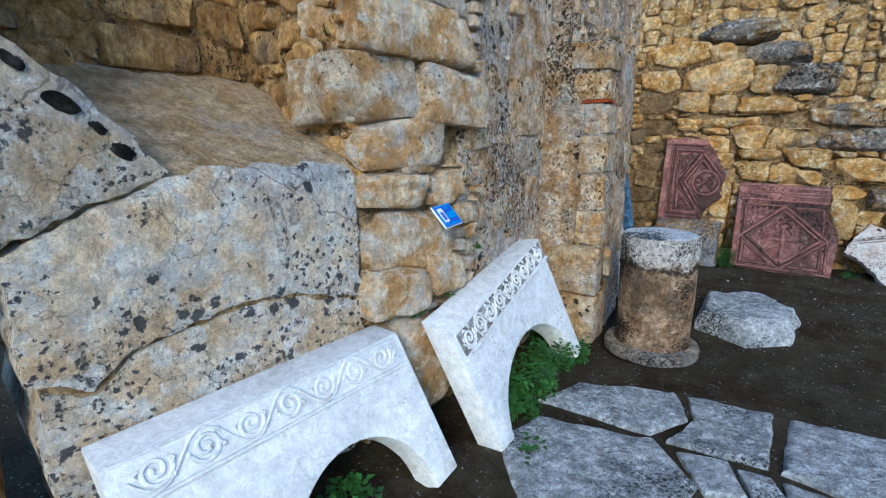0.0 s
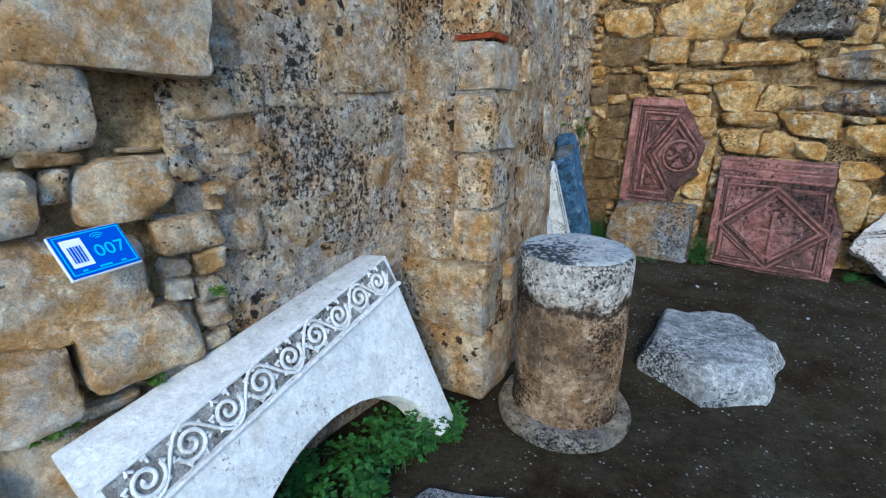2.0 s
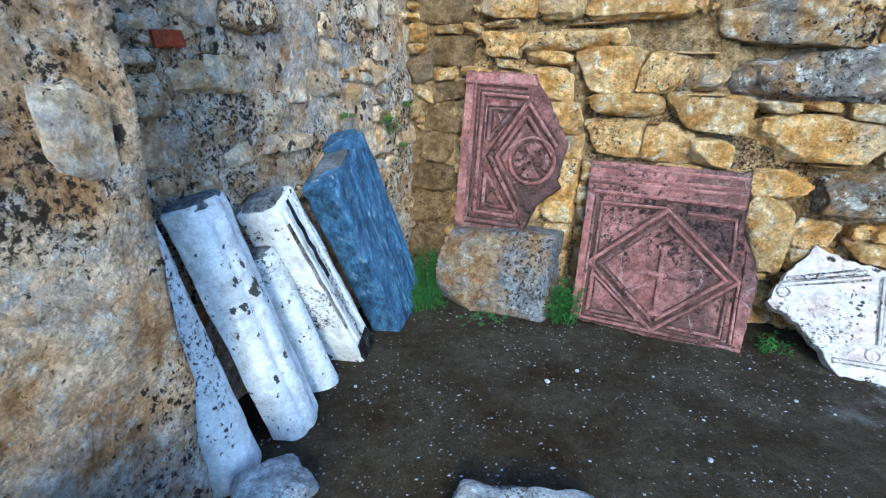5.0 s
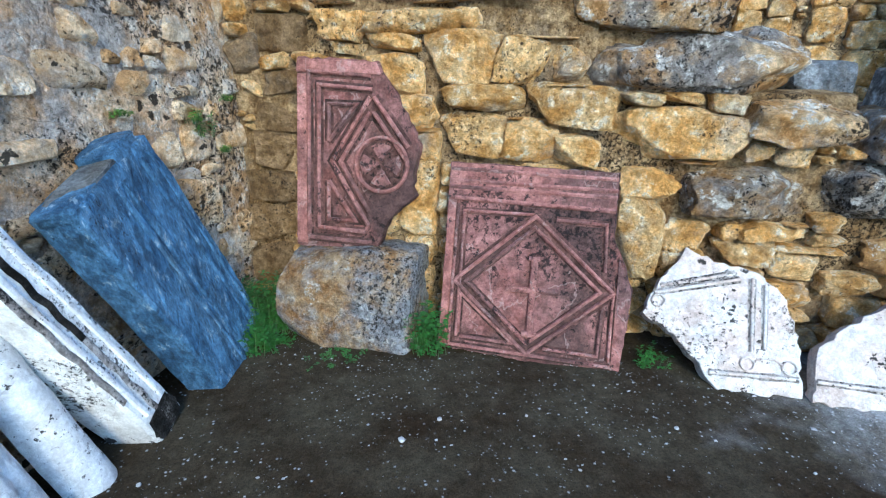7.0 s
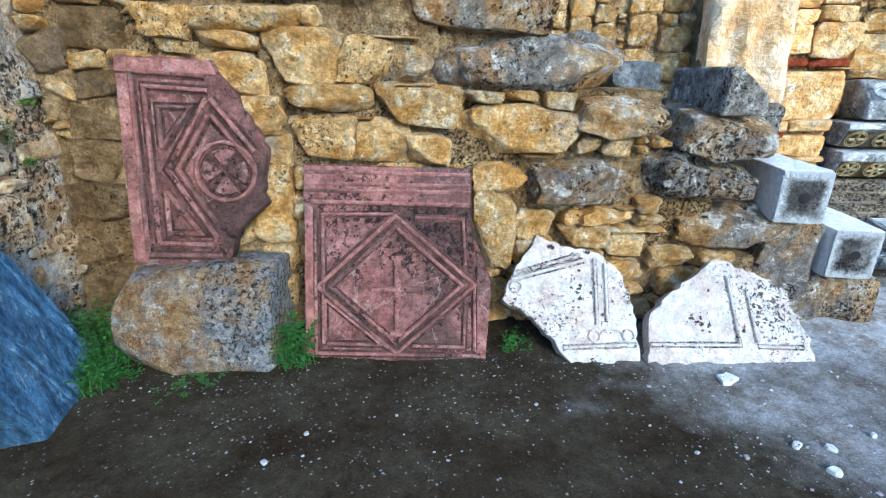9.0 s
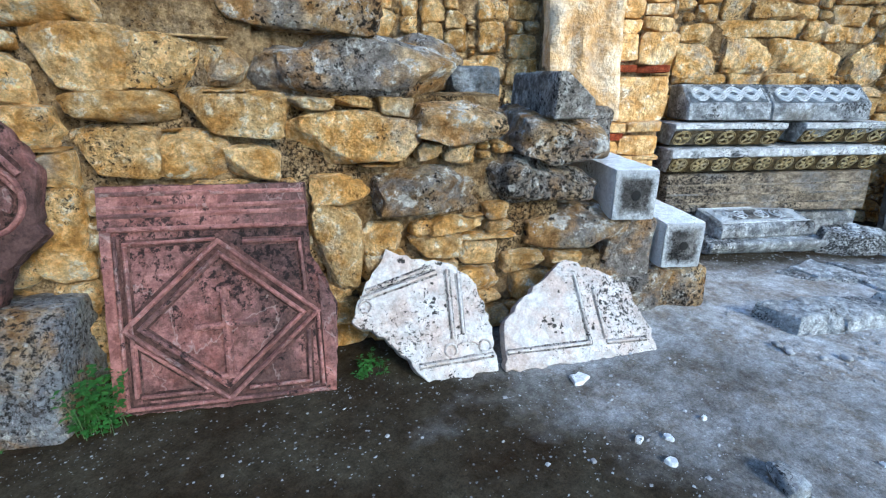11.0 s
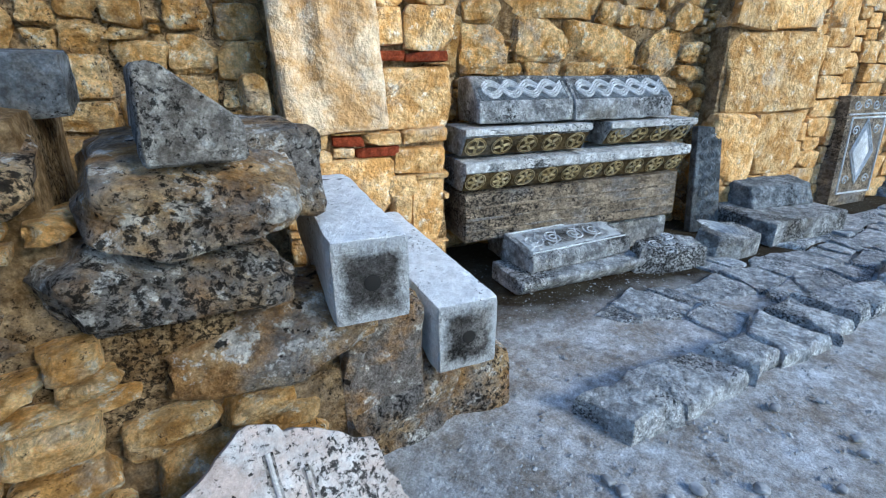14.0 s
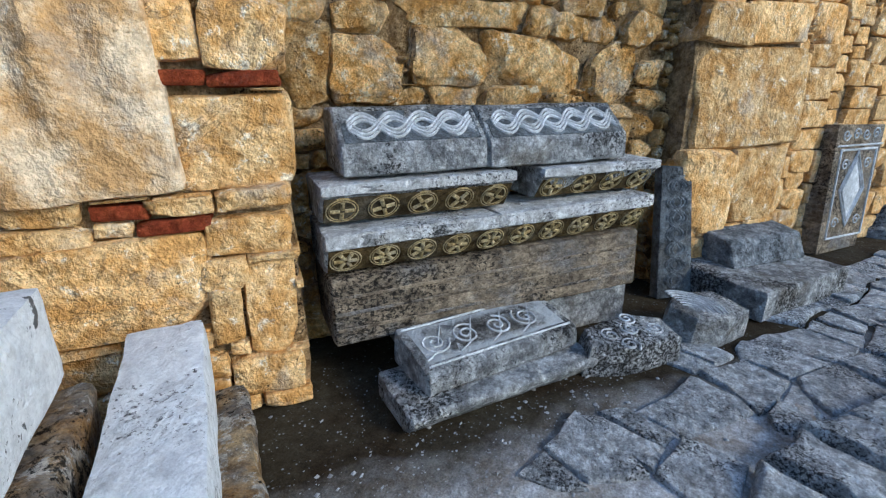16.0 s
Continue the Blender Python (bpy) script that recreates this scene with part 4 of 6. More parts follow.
for r in (1.0, 0.84):
    part("lozenge", strip_bm([(0.49, 0.41 + 0.38 * r), (0.49 - 0.42 * r, 0.41), (0.49, 0.41 - 0.37 * r), (0.49 + 0.43 * r, 0.41)], 0.028, 0.022, True), RED_RIDGE, cross_panel)
# darker flat strip between the two lozenge lines
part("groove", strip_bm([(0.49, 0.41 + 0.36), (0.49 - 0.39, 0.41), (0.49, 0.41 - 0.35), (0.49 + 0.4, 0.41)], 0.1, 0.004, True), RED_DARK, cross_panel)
part("cross", merge(strip_bm([(0.5, 0.14), (0.5, 0.22), (0.5, 0.48), (0.5, 0.57)], 0.045, 0.025), strip_bm([(0.36, 0.39), (0.64, 0.39)], 0.04, 0.024),
                    strip_bm([(0.46, 0.15), (0.54, 0.15)], 0.04, 0.02), strip_bm([(0.47, 0.56), (0.53, 0.56)], 0.03, 0.02)), RED_RIDGE, cross_panel)

for i, pts in enumerate(([(0.0, 0.87), (0.9, 0.845), (0.9, 1.045), (0.005, 1.065)], [(0.005, 0.05), (0.05, 0.05), (0.05, 0.86), (0.005, 0.86)], [(0.935, 0.02), (0.98, 0.0), (1.01, 0.43), (0.935, 0.6)])):
    part("rim", slab_bm(pts, 0.02, bevel=0.004, wobble=0.002, seed=i), RED_RIDGE, cross_panel, m=pose(0, -0.008, 0))
round_panel = thing("roundel_panel", "broken red marble panel carved with a cross roundel", "carved panel", BACK_WALL @ pose(0.48, -0.27, 0.49, -9.9))
part("slab", slab_bm([(0, 0.02), (0.48, -0.01), (0.56, 0.2), (0.71, 0.34), (0.68, 0.39), (0.72, 0.62), (0.6, 0.85), (0.48, 1.05), (0.01, 1.07)], 0.09, bevel=0.008, wobble=0.003, seed=4, rough=0.009), RED_MARBLE, round_panel)
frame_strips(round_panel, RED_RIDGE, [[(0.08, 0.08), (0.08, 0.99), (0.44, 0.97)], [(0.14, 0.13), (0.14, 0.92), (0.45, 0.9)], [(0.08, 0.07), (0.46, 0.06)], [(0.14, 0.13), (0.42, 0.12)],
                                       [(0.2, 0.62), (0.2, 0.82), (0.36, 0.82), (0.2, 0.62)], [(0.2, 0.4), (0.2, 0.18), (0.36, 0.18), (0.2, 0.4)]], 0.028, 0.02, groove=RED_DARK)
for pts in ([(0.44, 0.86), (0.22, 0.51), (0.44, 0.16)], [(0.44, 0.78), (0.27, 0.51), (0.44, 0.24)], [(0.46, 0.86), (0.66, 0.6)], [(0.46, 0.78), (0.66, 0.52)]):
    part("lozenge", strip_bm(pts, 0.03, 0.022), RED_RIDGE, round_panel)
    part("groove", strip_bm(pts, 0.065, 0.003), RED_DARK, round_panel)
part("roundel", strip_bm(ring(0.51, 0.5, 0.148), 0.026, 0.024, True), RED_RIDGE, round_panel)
# thin darker plate behind the cross
part("sunk_field", slab_bm(ring(0.51, 0.5, 0.13, 24), 0.01, bevel=0.002, wobble=0.001), RED_DARK, round_panel, "dark field of the roundel", m=pose(0, -0.003, 0))
arms = []
for q in (0, 90, 180, 270):
    # flared arms of the cross
    tips = [(0.015, q), (0.115, q - 30), (0.122, q), (0.115, q + 30)]
    arms.append(slab_bm([(0.51 + d * math.cos(radians(b)), 0.5 + d * math.sin(radians(b))) for d, b in tips], 0.03, bevel=0.004, wobble=0.001))
part("cross", merge(*arms), RED_RIDGE, round_panel, m=pose(0, -0.02, 0))

for i, pts in enumerate(([(0.005, 0.99), (0.5, 0.975), (0.47, 1.04), (0.012, 1.06)], [(0.004, 0.03), (0.07, 0.03), (0.07, 0.98), (0.01, 0.98)])):
    part("rim", slab_bm(pts, 0.02, bevel=0.004, wobble=0.002, seed=i), RED_RIDGE, round_panel, m=pose(0, -0.008, 0))

rock = block_bm(0.78, 0.5, 0.53, 0.035, 0.02, 0.022, 13, coarse=0.07)
for v in rock.verts:
    # broken planes on the front and the shoulders
    p = Vector((v.co.x / 0.37, v.co.y / 0.26, v.co.z / 0.26 - 1))
    p = chipped(p, [(Vector((0.45, -0.62, 0.64)), 1.2), (Vector((-0.5, -0.72, -0.48)), 1.35), (Vector((0.84, -0.5, 0.2)), 1.15), (Vector((0.1, -0.8, 0.6)), 1.1), (Vector((-0.3, -0.5, 0.8)), 1.2)])
    v.co = (p.x * 0.37, p.y * 0.26, (p.z + 1) * 0.26)
boulder = part("boulder", rock, BOULDER_GREY, m=BACK_WALL @ pose(0.83, -0.25, -0.03))
tagged(boulder, "grey and rust boulder under the broken red panel", "boulder")

# ---- white marble fragments ----
frag = thing("marble_fragment", "broken white marble panel with ringed mouldings and lichen", "marble fragment", BACK_WALL @ pose(0, -0.48, 0, -35))
part("slab", slab_bm([(2.66, 0.73), (2.52, 0.51), (2.44, 0.35), (2.6, 0.25), (2.8, 0), (3.18, 0), (3.18, 0.3), (3.14, 0.48), (3.0, 0.62), (2.8, 0.66)], 0.08, bevel=0.007, wobble=0.004, seed=5, rough=0.012), MARBLE_SPOT, frag)
frame_strips(frag, MARBLE_SPOT, [[(2.53, 0.5), (2.9, 0.6)], [(2.5, 0.46), (2.92, 0.57)], [(2.98, 0.58), (2.96, 0.2)], [(3.04, 0.55), (3.02, 0.22)], [(2.76, 0.08), (3.17, 0.09)]], 0.02, 0.014, groove=LICHEN_LINE)
for x, z in ((2.52, 0.42), (2.94, 0.14), (3.13, 0.14)):
    part("ring", strip_bm(ring(x, z, 0.032, 16), 0.016, 0.012, True), MARBLE_SPOT, frag)
part("bow", strip_bm(ring(3.035, 0.14, 0.065, 10, 10, 160, 0.035), 0.014, 0.01), MARBLE_SPOT, frag)
frag2 = thing("marble_fragment", "pointed white marble fragment with a corner moulding", "marble fragment", BACK_WALL @ pose(0, -0.5, 0, -35))
part("slab", slab_bm([(3.22, 0.0), (3.26, 0.27), (3.5, 0.46), (3.7, 0.58), (3.9, 0.49), (4.06, 0.4), (4.08, 0.28), (4.15, 0.12), (4.15, -0.02)], 0.08, bevel=0.007, wobble=0.004, seed=6, rough=0.012), MARBLE_SPOT, frag2)
frame_strips(frag2, MARBLE_SPOT, [[(3.24, 0.1), (3.74, 0.09), (3.73, 0.48)], [(3.83, 0.4), (3.84, 0.1)], [(3.84, 0.08), (4.1, 0.07)]], 0.02, 0.014, groove=LICHEN_LINE)

# ---- beams on the broken wall end ----


def beam(front, back, w, h, mat, label):
    a, b = Vector(front), Vector(back)
    d = b - a
    m = Matrix.Translation(a) @ Matrix.Rotation(math.atan2(d.y, d.x) - math.pi / 2, 4, "Z") @ Matrix.Rotation(math.atan2(d.z, math.hypot(d.x, d.y)), 4, "X")
    ob = thing("marble_beam", label, "marble beam", m, "beams on the broken wall")
    part("shaft", block_bm(w, d.length, h, 0.05, 0.025, 0.008, len(label)), mat, ob, m=pose(0, d.length / 2, 0))
    part("end_face", block_bm(w * 0.95, 0.02, h * 0.94, 0.02, 0.01, 0.006, 3), BEAM_END, ob, "dark weathered end", m=pose(0, 0.004, h * 0.03))
    # a raised near-black disc paints the shade inside the dowel hole
    part("socket", lathe_bm([(0.028, 0), (0.03, 0.004), (0.02, 0.006)], 16), HOLE, ob, "near-black disc painting the dowel hole's shade", m=pose(0, -0.008, h * 0.5, 90, 0, 0))
    return ob


beam((6.06, 4.5, 0.66), (6.83, 5.34, 0.66), 0.28, 0.32, BEAM, "square white marble beam with a weathered end")
beam((6.44, 4.3, 0.3), (7.35, 5.33, 0.31), 0.28, 0.32, BEAM, "grey-white marble beam with a dowel hole")



def support(front, back, inset, side, w, h, seed):
    """A rough stone that carries a beam."""
    a, b = Vector(front), Vector(back)
    d = (b - a).normalized()
    right = Vector((d.y, -d.x, 0))
    run = (b - a).length - inset
    bm = block_bm(w, run, h, 0.045, 0.04, 0.022, seed, coarse=0.03)
    m = Matrix.Translation(a + d * (inset + run / 2) + right * side) @ Matrix.Rotation(math.atan2(d.y, d.x) - math.pi / 2, 4, "Z")
    return tagged(part("support_stone", bm, OCHRE_DARK, m=m), "rough dark stone carrying a marble beam", "stone block", "stones under the beams")


support((6.06, 4.5, -0.03), (6.83, 5.34, -0.03), 0.12, 0.06, 0.34, 0.675, 21)
support((6.44, 4.3, -0.03), (7.35, 5.33, -0.03), 0.06, 0.07, 0.38, 0.32, 22)

# ---- stack of carved cornices ----
STACK = FAR_WALL @ pose(0, -0.65, 0)


def cornice(u, z, length, profile, mat, label, roll=0.0, dy=0.0, seed=0, group="stacked cornices"):
    ob = thing("cornice_block", label, "carved cornice", STACK @ pose(u, dy, z, 0, roll, 0), group)
    part("block", prism_bm(profile, length, seed=seed), mat, ob)
    return ob


def on_slope(ob, y0, z0, y1, z1):
    """The frame of a carved face that runs from (y0, z0) at its foot to (y1, z1) at its head."""
    return pose(0, y0, z0, math.degrees(math.atan2(z1 - z0, y1 - y0)) - 90)


cornice(2.55, 0.0, 1.6, [(0.1, 0), (0.1, 0.26), (0.5, 0.26), (0.5, 0)], GREY_MARBLE, "plain grey beam under the stack", seed=1)
c4 = cornice(2.13, 0.26, 1.98, [(0, 0), (0, 0.37), (0.5, 0.37), (0.5, 0)], BANDED, "long brown-grey marble block with flat bands", -1.5, seed=2)
c3 = cornice(2.11, 0.655, 2.02, [(0.06, 0), (-0.04, 0.15), (-0.06, 0.15), (-0.06, 0.22), (0.45, 0.22), (0.45, 0)], GREY_MARBLE, "long cornice with carved rosettes", -1.2, seed=3)
c2 = cornice(2.11, 0.91, 1.04, [(0.08, 0), (-0.02, 0.15), (-0.04, 0.15), (-0.04, 0.2), (0.45, 0.2), (0.45, 0)], GREY_MARBLE, "broken cornice with carved crosses", -0.5, seed=4)
c2b = cornice(3.32, 0.94, 0.85, [(0.08, 0), (-0.02, 0.13), (-0.04, 0.13), (-0.04, 0.18), (0.45, 0.18), (0.45, 0)], GREY_MARBLE, "short cornice with carved leaves", -0.5, seed=5)
braids = []
for u, w in ((2.22, 0.77), (3.0, 0.92)):
    top = cornice(u, 1.14, w, [(0, 0), (0, 0.14), (0.2, 0.31), (0.42, 0.31), (0.42, 0)], GREY_MARBLE, "grey marble coping carved with a braid", -0.5, seed=6)
    braids.append((top, w))



def strands(x0, x1, z, amp, pitch, width, height):
    """Two braided strands of three threads with a ring of eyes, along x."""
    out = []
    n = int((x1 - x0) / pitch * 14)
    for phase in (0, math.pi):
        for off in (-0.42, 0.0, 0.42):
            pts = [(x0 + (x1 - x0) * i / n, z + amp * math.sin(phase + 2 * math.pi * (x1 - x0) * i / n / pitch) + off * amp) for i in range(n + 1)]
            out.append(strip_bm(pts, width, height))
    return out


for top, w in braids:
    # thin plate behind the strands, darker than the block
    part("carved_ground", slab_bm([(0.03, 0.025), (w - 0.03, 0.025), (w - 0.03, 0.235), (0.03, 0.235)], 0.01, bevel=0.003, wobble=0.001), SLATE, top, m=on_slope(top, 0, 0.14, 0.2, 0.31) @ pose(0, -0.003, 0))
    for bm in strands(0.06, w - 0.05, 0.13, 0.06, 0.31, 0.019, 0.016):
        part("strand", bm, GREY_CARVED, top, m=on_slope(top, 0, 0.14, 0.2, 0.31))
for ob, length in ((c3, 2.02), (c2, 1.04), (c2b, 0.85)):
    lo, hi = ((0.06, 0.0), (-0.04, 0.15)) if ob is c3 else ((0.08, 0.0), (-0.02, 0.14))
    slope = on_slope(ob, *lo, *hi)
    L = math.hypot(hi[0] - lo[0], hi[1] - lo[1])
    n = int(length / 0.2)
    # thin dark brown plate behind the rosettes
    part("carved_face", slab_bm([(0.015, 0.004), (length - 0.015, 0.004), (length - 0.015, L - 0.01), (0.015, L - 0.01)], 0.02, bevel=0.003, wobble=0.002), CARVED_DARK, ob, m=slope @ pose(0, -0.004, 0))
    for i in range(n):
        x = (i + 0.5) * length / n
        petals = []
        turn = 0.3 * i
        for a in range(6 if ob is c3 else 4):
            b = turn + a * 2 * math.pi / (6 if ob is c3 else 4)
            petals.append(strip_bm([(x + 0.012 * math.cos(b), L * 0.5 + 0.012 * math.sin(b)), (x + 0.04 * math.cos(b), L * 0.5 + 0.04 * math.sin(b)), (x + 0.058 * math.cos(b), L * 0.5 + 0.058 * math.sin(b))], 0.028, 0.016))
        for bm in petals:
            part("petal", bm, YELLOW_CARVING, ob, m=slope)
        for r in (0.066, 0.079):
            part("roundel", strip_bm(ring(x, L * 0.5, r, 22), 0.009, 0.009, True), YELLOW_CARVING, ob, m=slope)
for ob, length, y0, z0, h in ((c3, 2.02, -0.064, 0.152, 0.073), (c2, 1.04, -0.044, 0.152, 0.053), (c2b, 0.85, -0.044, 0.132, 0.053)):
    # flat pale band over the carving, its top painted skylit; longest block cracked across
    for x0, x1 in (((0.0, length),) if length < 1.5 else ((0.0, 0.93), (0.94, length))):
        part("fillet", shifted(block_bm(x1 - x0, 0.42, h, 0.035, 0.012, 0.005, int(length * 10)), (x0 + x1) / 2, y0 + 0.21, z0), PALE_BAND, ob, "pale band over the carving, skylight painted on its top")
for i, z in enumerate((0.09, 0.18, 0.27)):
    part("fascia_line", strip_bm([(0.02, z), (0.5, z + 0.002), (1.0, z - 0.002), (1.96, z)], 0.02, 0.008), BANDED, c4)

# ---- blocks on the ground ----


def ground_block(name, x, y, z, turn, length, profile, mat, label, category="carved block", seed=0):
    ob = thing(name, label, category, pose(x, y, z, 0, 0, turn))
    part("block", prism_bm(profile, length, seed=seed), mat, ob)
    return ob


g2 = ground_block("stone_slab", 7.76, 4.43, 0, -39.5, 1.15, [(0.07, 0), (0, 0.08), (0, 0.12), (0.44, 0.135), (0.44, 0)], GREY_MARBLE, "flat grey marble slab on earth", seed=7)
g1 = ground_block("carved_block", 7.93, 4.42, 0.13, -37, 0.98, [(0, 0), (0.0, 0.1), (0.03, 0.13), (0.38, 0.2), (0.4, 0.0)], GREY_MARBLE, "carved marble block with worn scrolls on a slab", seed=8)
for i in range(4):
    part("scroll", merge(strip_bm(spiral(0.14 + 0.2 * i, 0.17, 0.085, 1.8, 40 * i, 26, 1 if i % 2 else -1), 0.014, 0.01), strip_bm([(0.04 + 0.2 * i, 0.06), (0.12 + 0.2 * i, 0.1), (0.24 + 0.2 * i, 0.29)], 0.012, 0.008)), GREY_CARVED, g1, m=on_slope(g1, 0.03, 0.13, 0.38, 0.2))
# thin plate behind the scrolls, darker than the block
part("carved_ground", slab_bm([(0.05, 0.04), (0.93, 0.04), (0.93, 0.31), (0.05, 0.31)], 0.01, bevel=0.003, wobble=0.001), BEAM_END, g1, m=on_slope(g1, 0.03, 0.13, 0.38, 0.2) @ pose(0, -0.002, 0))
part("border", merge(strip_bm([(0.03, 0.02), (0.95, 0.02)], 0.014, 0.008), strip_bm([(0.03, 0.325), (0.95, 0.325)], 0.014, 0.008)), GREY_CARVED, g1, m=on_slope(g1, 0.03, 0.13, 0.38, 0.2))


def fragment(outline, h, seed, label, carving):
    """A broken carved piece lying on the ground; its carving is on the upper face."""
    cx, cy = sum(p[0] for p in outline) / len(outline), sum(p[1] for p in outline) / len(outline)
    ob = thing("carved_fragment", label, "carved fragment", pose(cx, cy, 0, 6, -5, 0), "broken carved fragments")
    part("block", lump_bm([(x - cx, y - cy) for x, y in outline], h, 0.93, 0.04, 0.009, seed), GREY_MARBLE, ob)
    for bm in carving:
        part("carving", bm, GREY_CARVED, ob, m=pose(0, 0, h - 0.004, -90))
    return ob


fragment([(8.62, 3.78), (8.72, 3.56), (8.98, 3.28), (9.18, 3.4), (9.1, 3.62), (8.8, 3.85)], 0.2, 4, "broken grey fragment with worn scroll carving",
         [strip_bm(spiral(x, y, 0.06, 1.7, 60 * i, 24), 0.013, 0.01) for i, (x, y) in enumerate(((-0.1, 0.1), (0.02, 0.0), (0.1, -0.13), (0.13, 0.03), (-0.14, -0.01)))])
fragment([(9.2, 3.2), (9.28, 3.02), (9.5, 2.86), (9.68, 3.08), (9.5, 3.35), (9.3, 3.38)], 0.22, 5, "broken grey fragment with ribbed carving",
         [strip_bm(ring(-0.12, 0.1, r, 14, -75, 110), 0.014, 0.011) for r in (0.06, 0.09, 0.12, 0.15, 0.18, 0.21, 0.24)])
g5 = ground_block("stone_slab", 9.74, 2.72, 0, -40, 1.1, [(0, 0), (0, 0.22), (0.72, 0.24), (0.72, 0)], GREY_MARBLE, "thick dark grey slab on the paving", seed=9)
g6 = ground_block("carved_block", 10.15, 2.86, 0.23, -47, 0.8, [(0, 0), (0.08, 0.2), (0.35, 0.24), (0.42, 0)], DARK_GREY, "tapered grey block with worn carving on a slab", seed=10)
lean_slab = thing("braid_slab", "narrow dark slab carved with a braid", "carved slab", FAR_WALL @ pose(4.62, -0.4, 0, -10, 0, -12))
part("slab", slab_bm([(0, 0), (0.3, 0), (0.27, 1.0), (0.02, 1.02)], 0.1, seed=7), SLATE, lean_slab)
for bm in strands(0.08, 0.94, 0.15, 0.06, 0.24, 0.014, 0.01):
    part("strand", bm, SLATE_CARVED, lean_slab, m=pose(0.3, 0, 0, 0, -90, 0))
door_slab = thing("carved_slab", "tall dark slab carved with a lozenge", "carved slab", pose(11.62, 1.93, 0, -3, 0, -43.7))
part("slab", slab_bm([(0, 0), (0.66, 0.02), (0.72, 0.5), (0.76, 1.22), (0, 1.24)], 0.26, seed=8), BANDED, door_slab)
part("lozenge_field", slab_bm([(0.38, 0.92), (0.24, 0.62), (0.38, 0.34), (0.52, 0.62)], 0.01, bevel=0.003, wobble=0.002), GREY_CARVED, door_slab, "pale worn field", m=pose(0, -0.004, 0))
part("lozenge", merge(*[strip_bm([(0.38, 0.62 + 0.36 * r), (0.38 - 0.2 * r, 0.62), (0.38, 0.62 - 0.36 * r), (0.38 + 0.2 * r, 0.62)], 0.02, 0.014, True) for r in (1.0, 0.8)]), GREY_CARVED, door_slab)
part("border", merge(strip_bm([(0.1, 0.15), (0.1, 1.0), (0.68, 1.0), (0.68, 0.15)], 0.025, 0.012, True), strip_bm([(0.03, 1.04), (0.75, 1.04)], 0.02, 0.012)), GREY_CARVED, door_slab)
for i in range(4):
    part("scroll", strip_bm(spiral(0.14 + 0.16 * i, 1.14, 0.06, 1.4, 0, 20, 1 if i % 2 else -1), 0.014, 0.01), GREY_CARVED, door_slab)
for x, z in ((0.2, 0.86), (0.56, 0.86), (0.2, 0.3), (0.56, 0.3)):
    part("scroll", strip_bm(spiral(x, z, 0.06, 1.4, 0, 20), 0.014, 0.01), GREY_CARVED, door_slab)
base = part("column_stump", lathe_bm([(0.42, 0), (0.42, 0.1), (0.36, 0.13), (0.33, 0.2), (0.3, 0.35)], 40, 0.008), DARK_GREY, m=pose(12.95, 1.02, 0))
tagged(base, "low grey column base by the far wall", "column base")

# ---- sign ----
right, down = Vector((0.09, 0.16, 0.005)).normalized(), Vector((0.075, -0.05, -0.1))
down = (down - right * down.dot(right)).normalized()
face = right.cross(-down).normalized()
m = Matrix((right, -down, face)).transposed().to_4x4()
m.translation = Vector((0.02, 2.51, 1.115))
sign = thing("number_sign", "small blue number plate resting tilted against stone", "sign", m)
part("plate", block_bm(0.179, 0.139, 0.012, 0.05, 0.004, 0), SIGN_WHITE, sign, m=pose(0, 0, -0.006))
part("panel", block_bm(0.172, 0.132, 0.006, 0.05, 0.002, 0), SIGN_BLUE, sign, "blue printed face", m=pose(0, 0, 0.003))


def flat_part(name, outlines, mat, parent, z, label=""):
    bm = bmesh.new()
    for pts in outlines:
        low = [bm.verts.new((x, y, z)) for x, y in pts]
        top = [bm.verts.new((x, y, z + 0.001)) for x, y in pts]
        bm.faces.new(top)
        for i in range(len(pts)):
            j = (i + 1) % len(pts)
            bm.faces.new((low[i], low[j], top[j], top[i]))
    bmesh.ops.recalc_face_normals(bm, faces=bm.faces)
    return part(name, bm, mat, parent, label, smooth=False)


def rect(x, y, w, h):
    return [(x - w / 2, y - h / 2), (x + w / 2, y - h / 2), (x + w / 2, y + h / 2), (x - w / 2, y + h / 2)]


flat_part("border", [rect(0, 0.058, 0.158, 0.003), rect(0, -0.058, 0.158, 0.003), rect(-0.079, 0, 0.003, 0.118), rect(0.079, 0, 0.003, 0.118)], CYAN, sign, 0.0095)
flat_part("label", [rect(-0.045, 0.004, 0.05, 0.085)], SIGN_WHITE, sign, 0.0095, "white printed field")
flat_part("label_bars", [rect(-0.06 + i * 0.007, -0.002, 0.003 + 0.002 * (i % 2), 0.05) for i in range(5)], SIGN_BLUE, sign, 0.0112)
for x, w in ((-0.05, 0.012), (0.0, 0.03), (0.045, 0.012)):
    flat_part("caption_bar", [rect(x, -0.05, w, 0.005)], CYAN, sign, 0.0095)
digits = bpy.data.curves.new("number", "FONT")
digits.body, digits.size, digits.align_x, digits.extrude = "007", 0.052, "CENTER", 0.0006
text = new("number", digits)
text.parent, text.matrix_basis = sign, pose(0.032, -0.022, 0.0102)
digits.materials.append(CYAN)
part("waves", merge(*[strip_bm(ring(0.02, 0.028, r, 8, 40, 100), 0.003, 0.001) for r in (0.008, 0.015, 0.022)]), CYAN, sign, m=pose(0.0, 0, 0.0102, -90, 0, 0))

# ---- plants ----


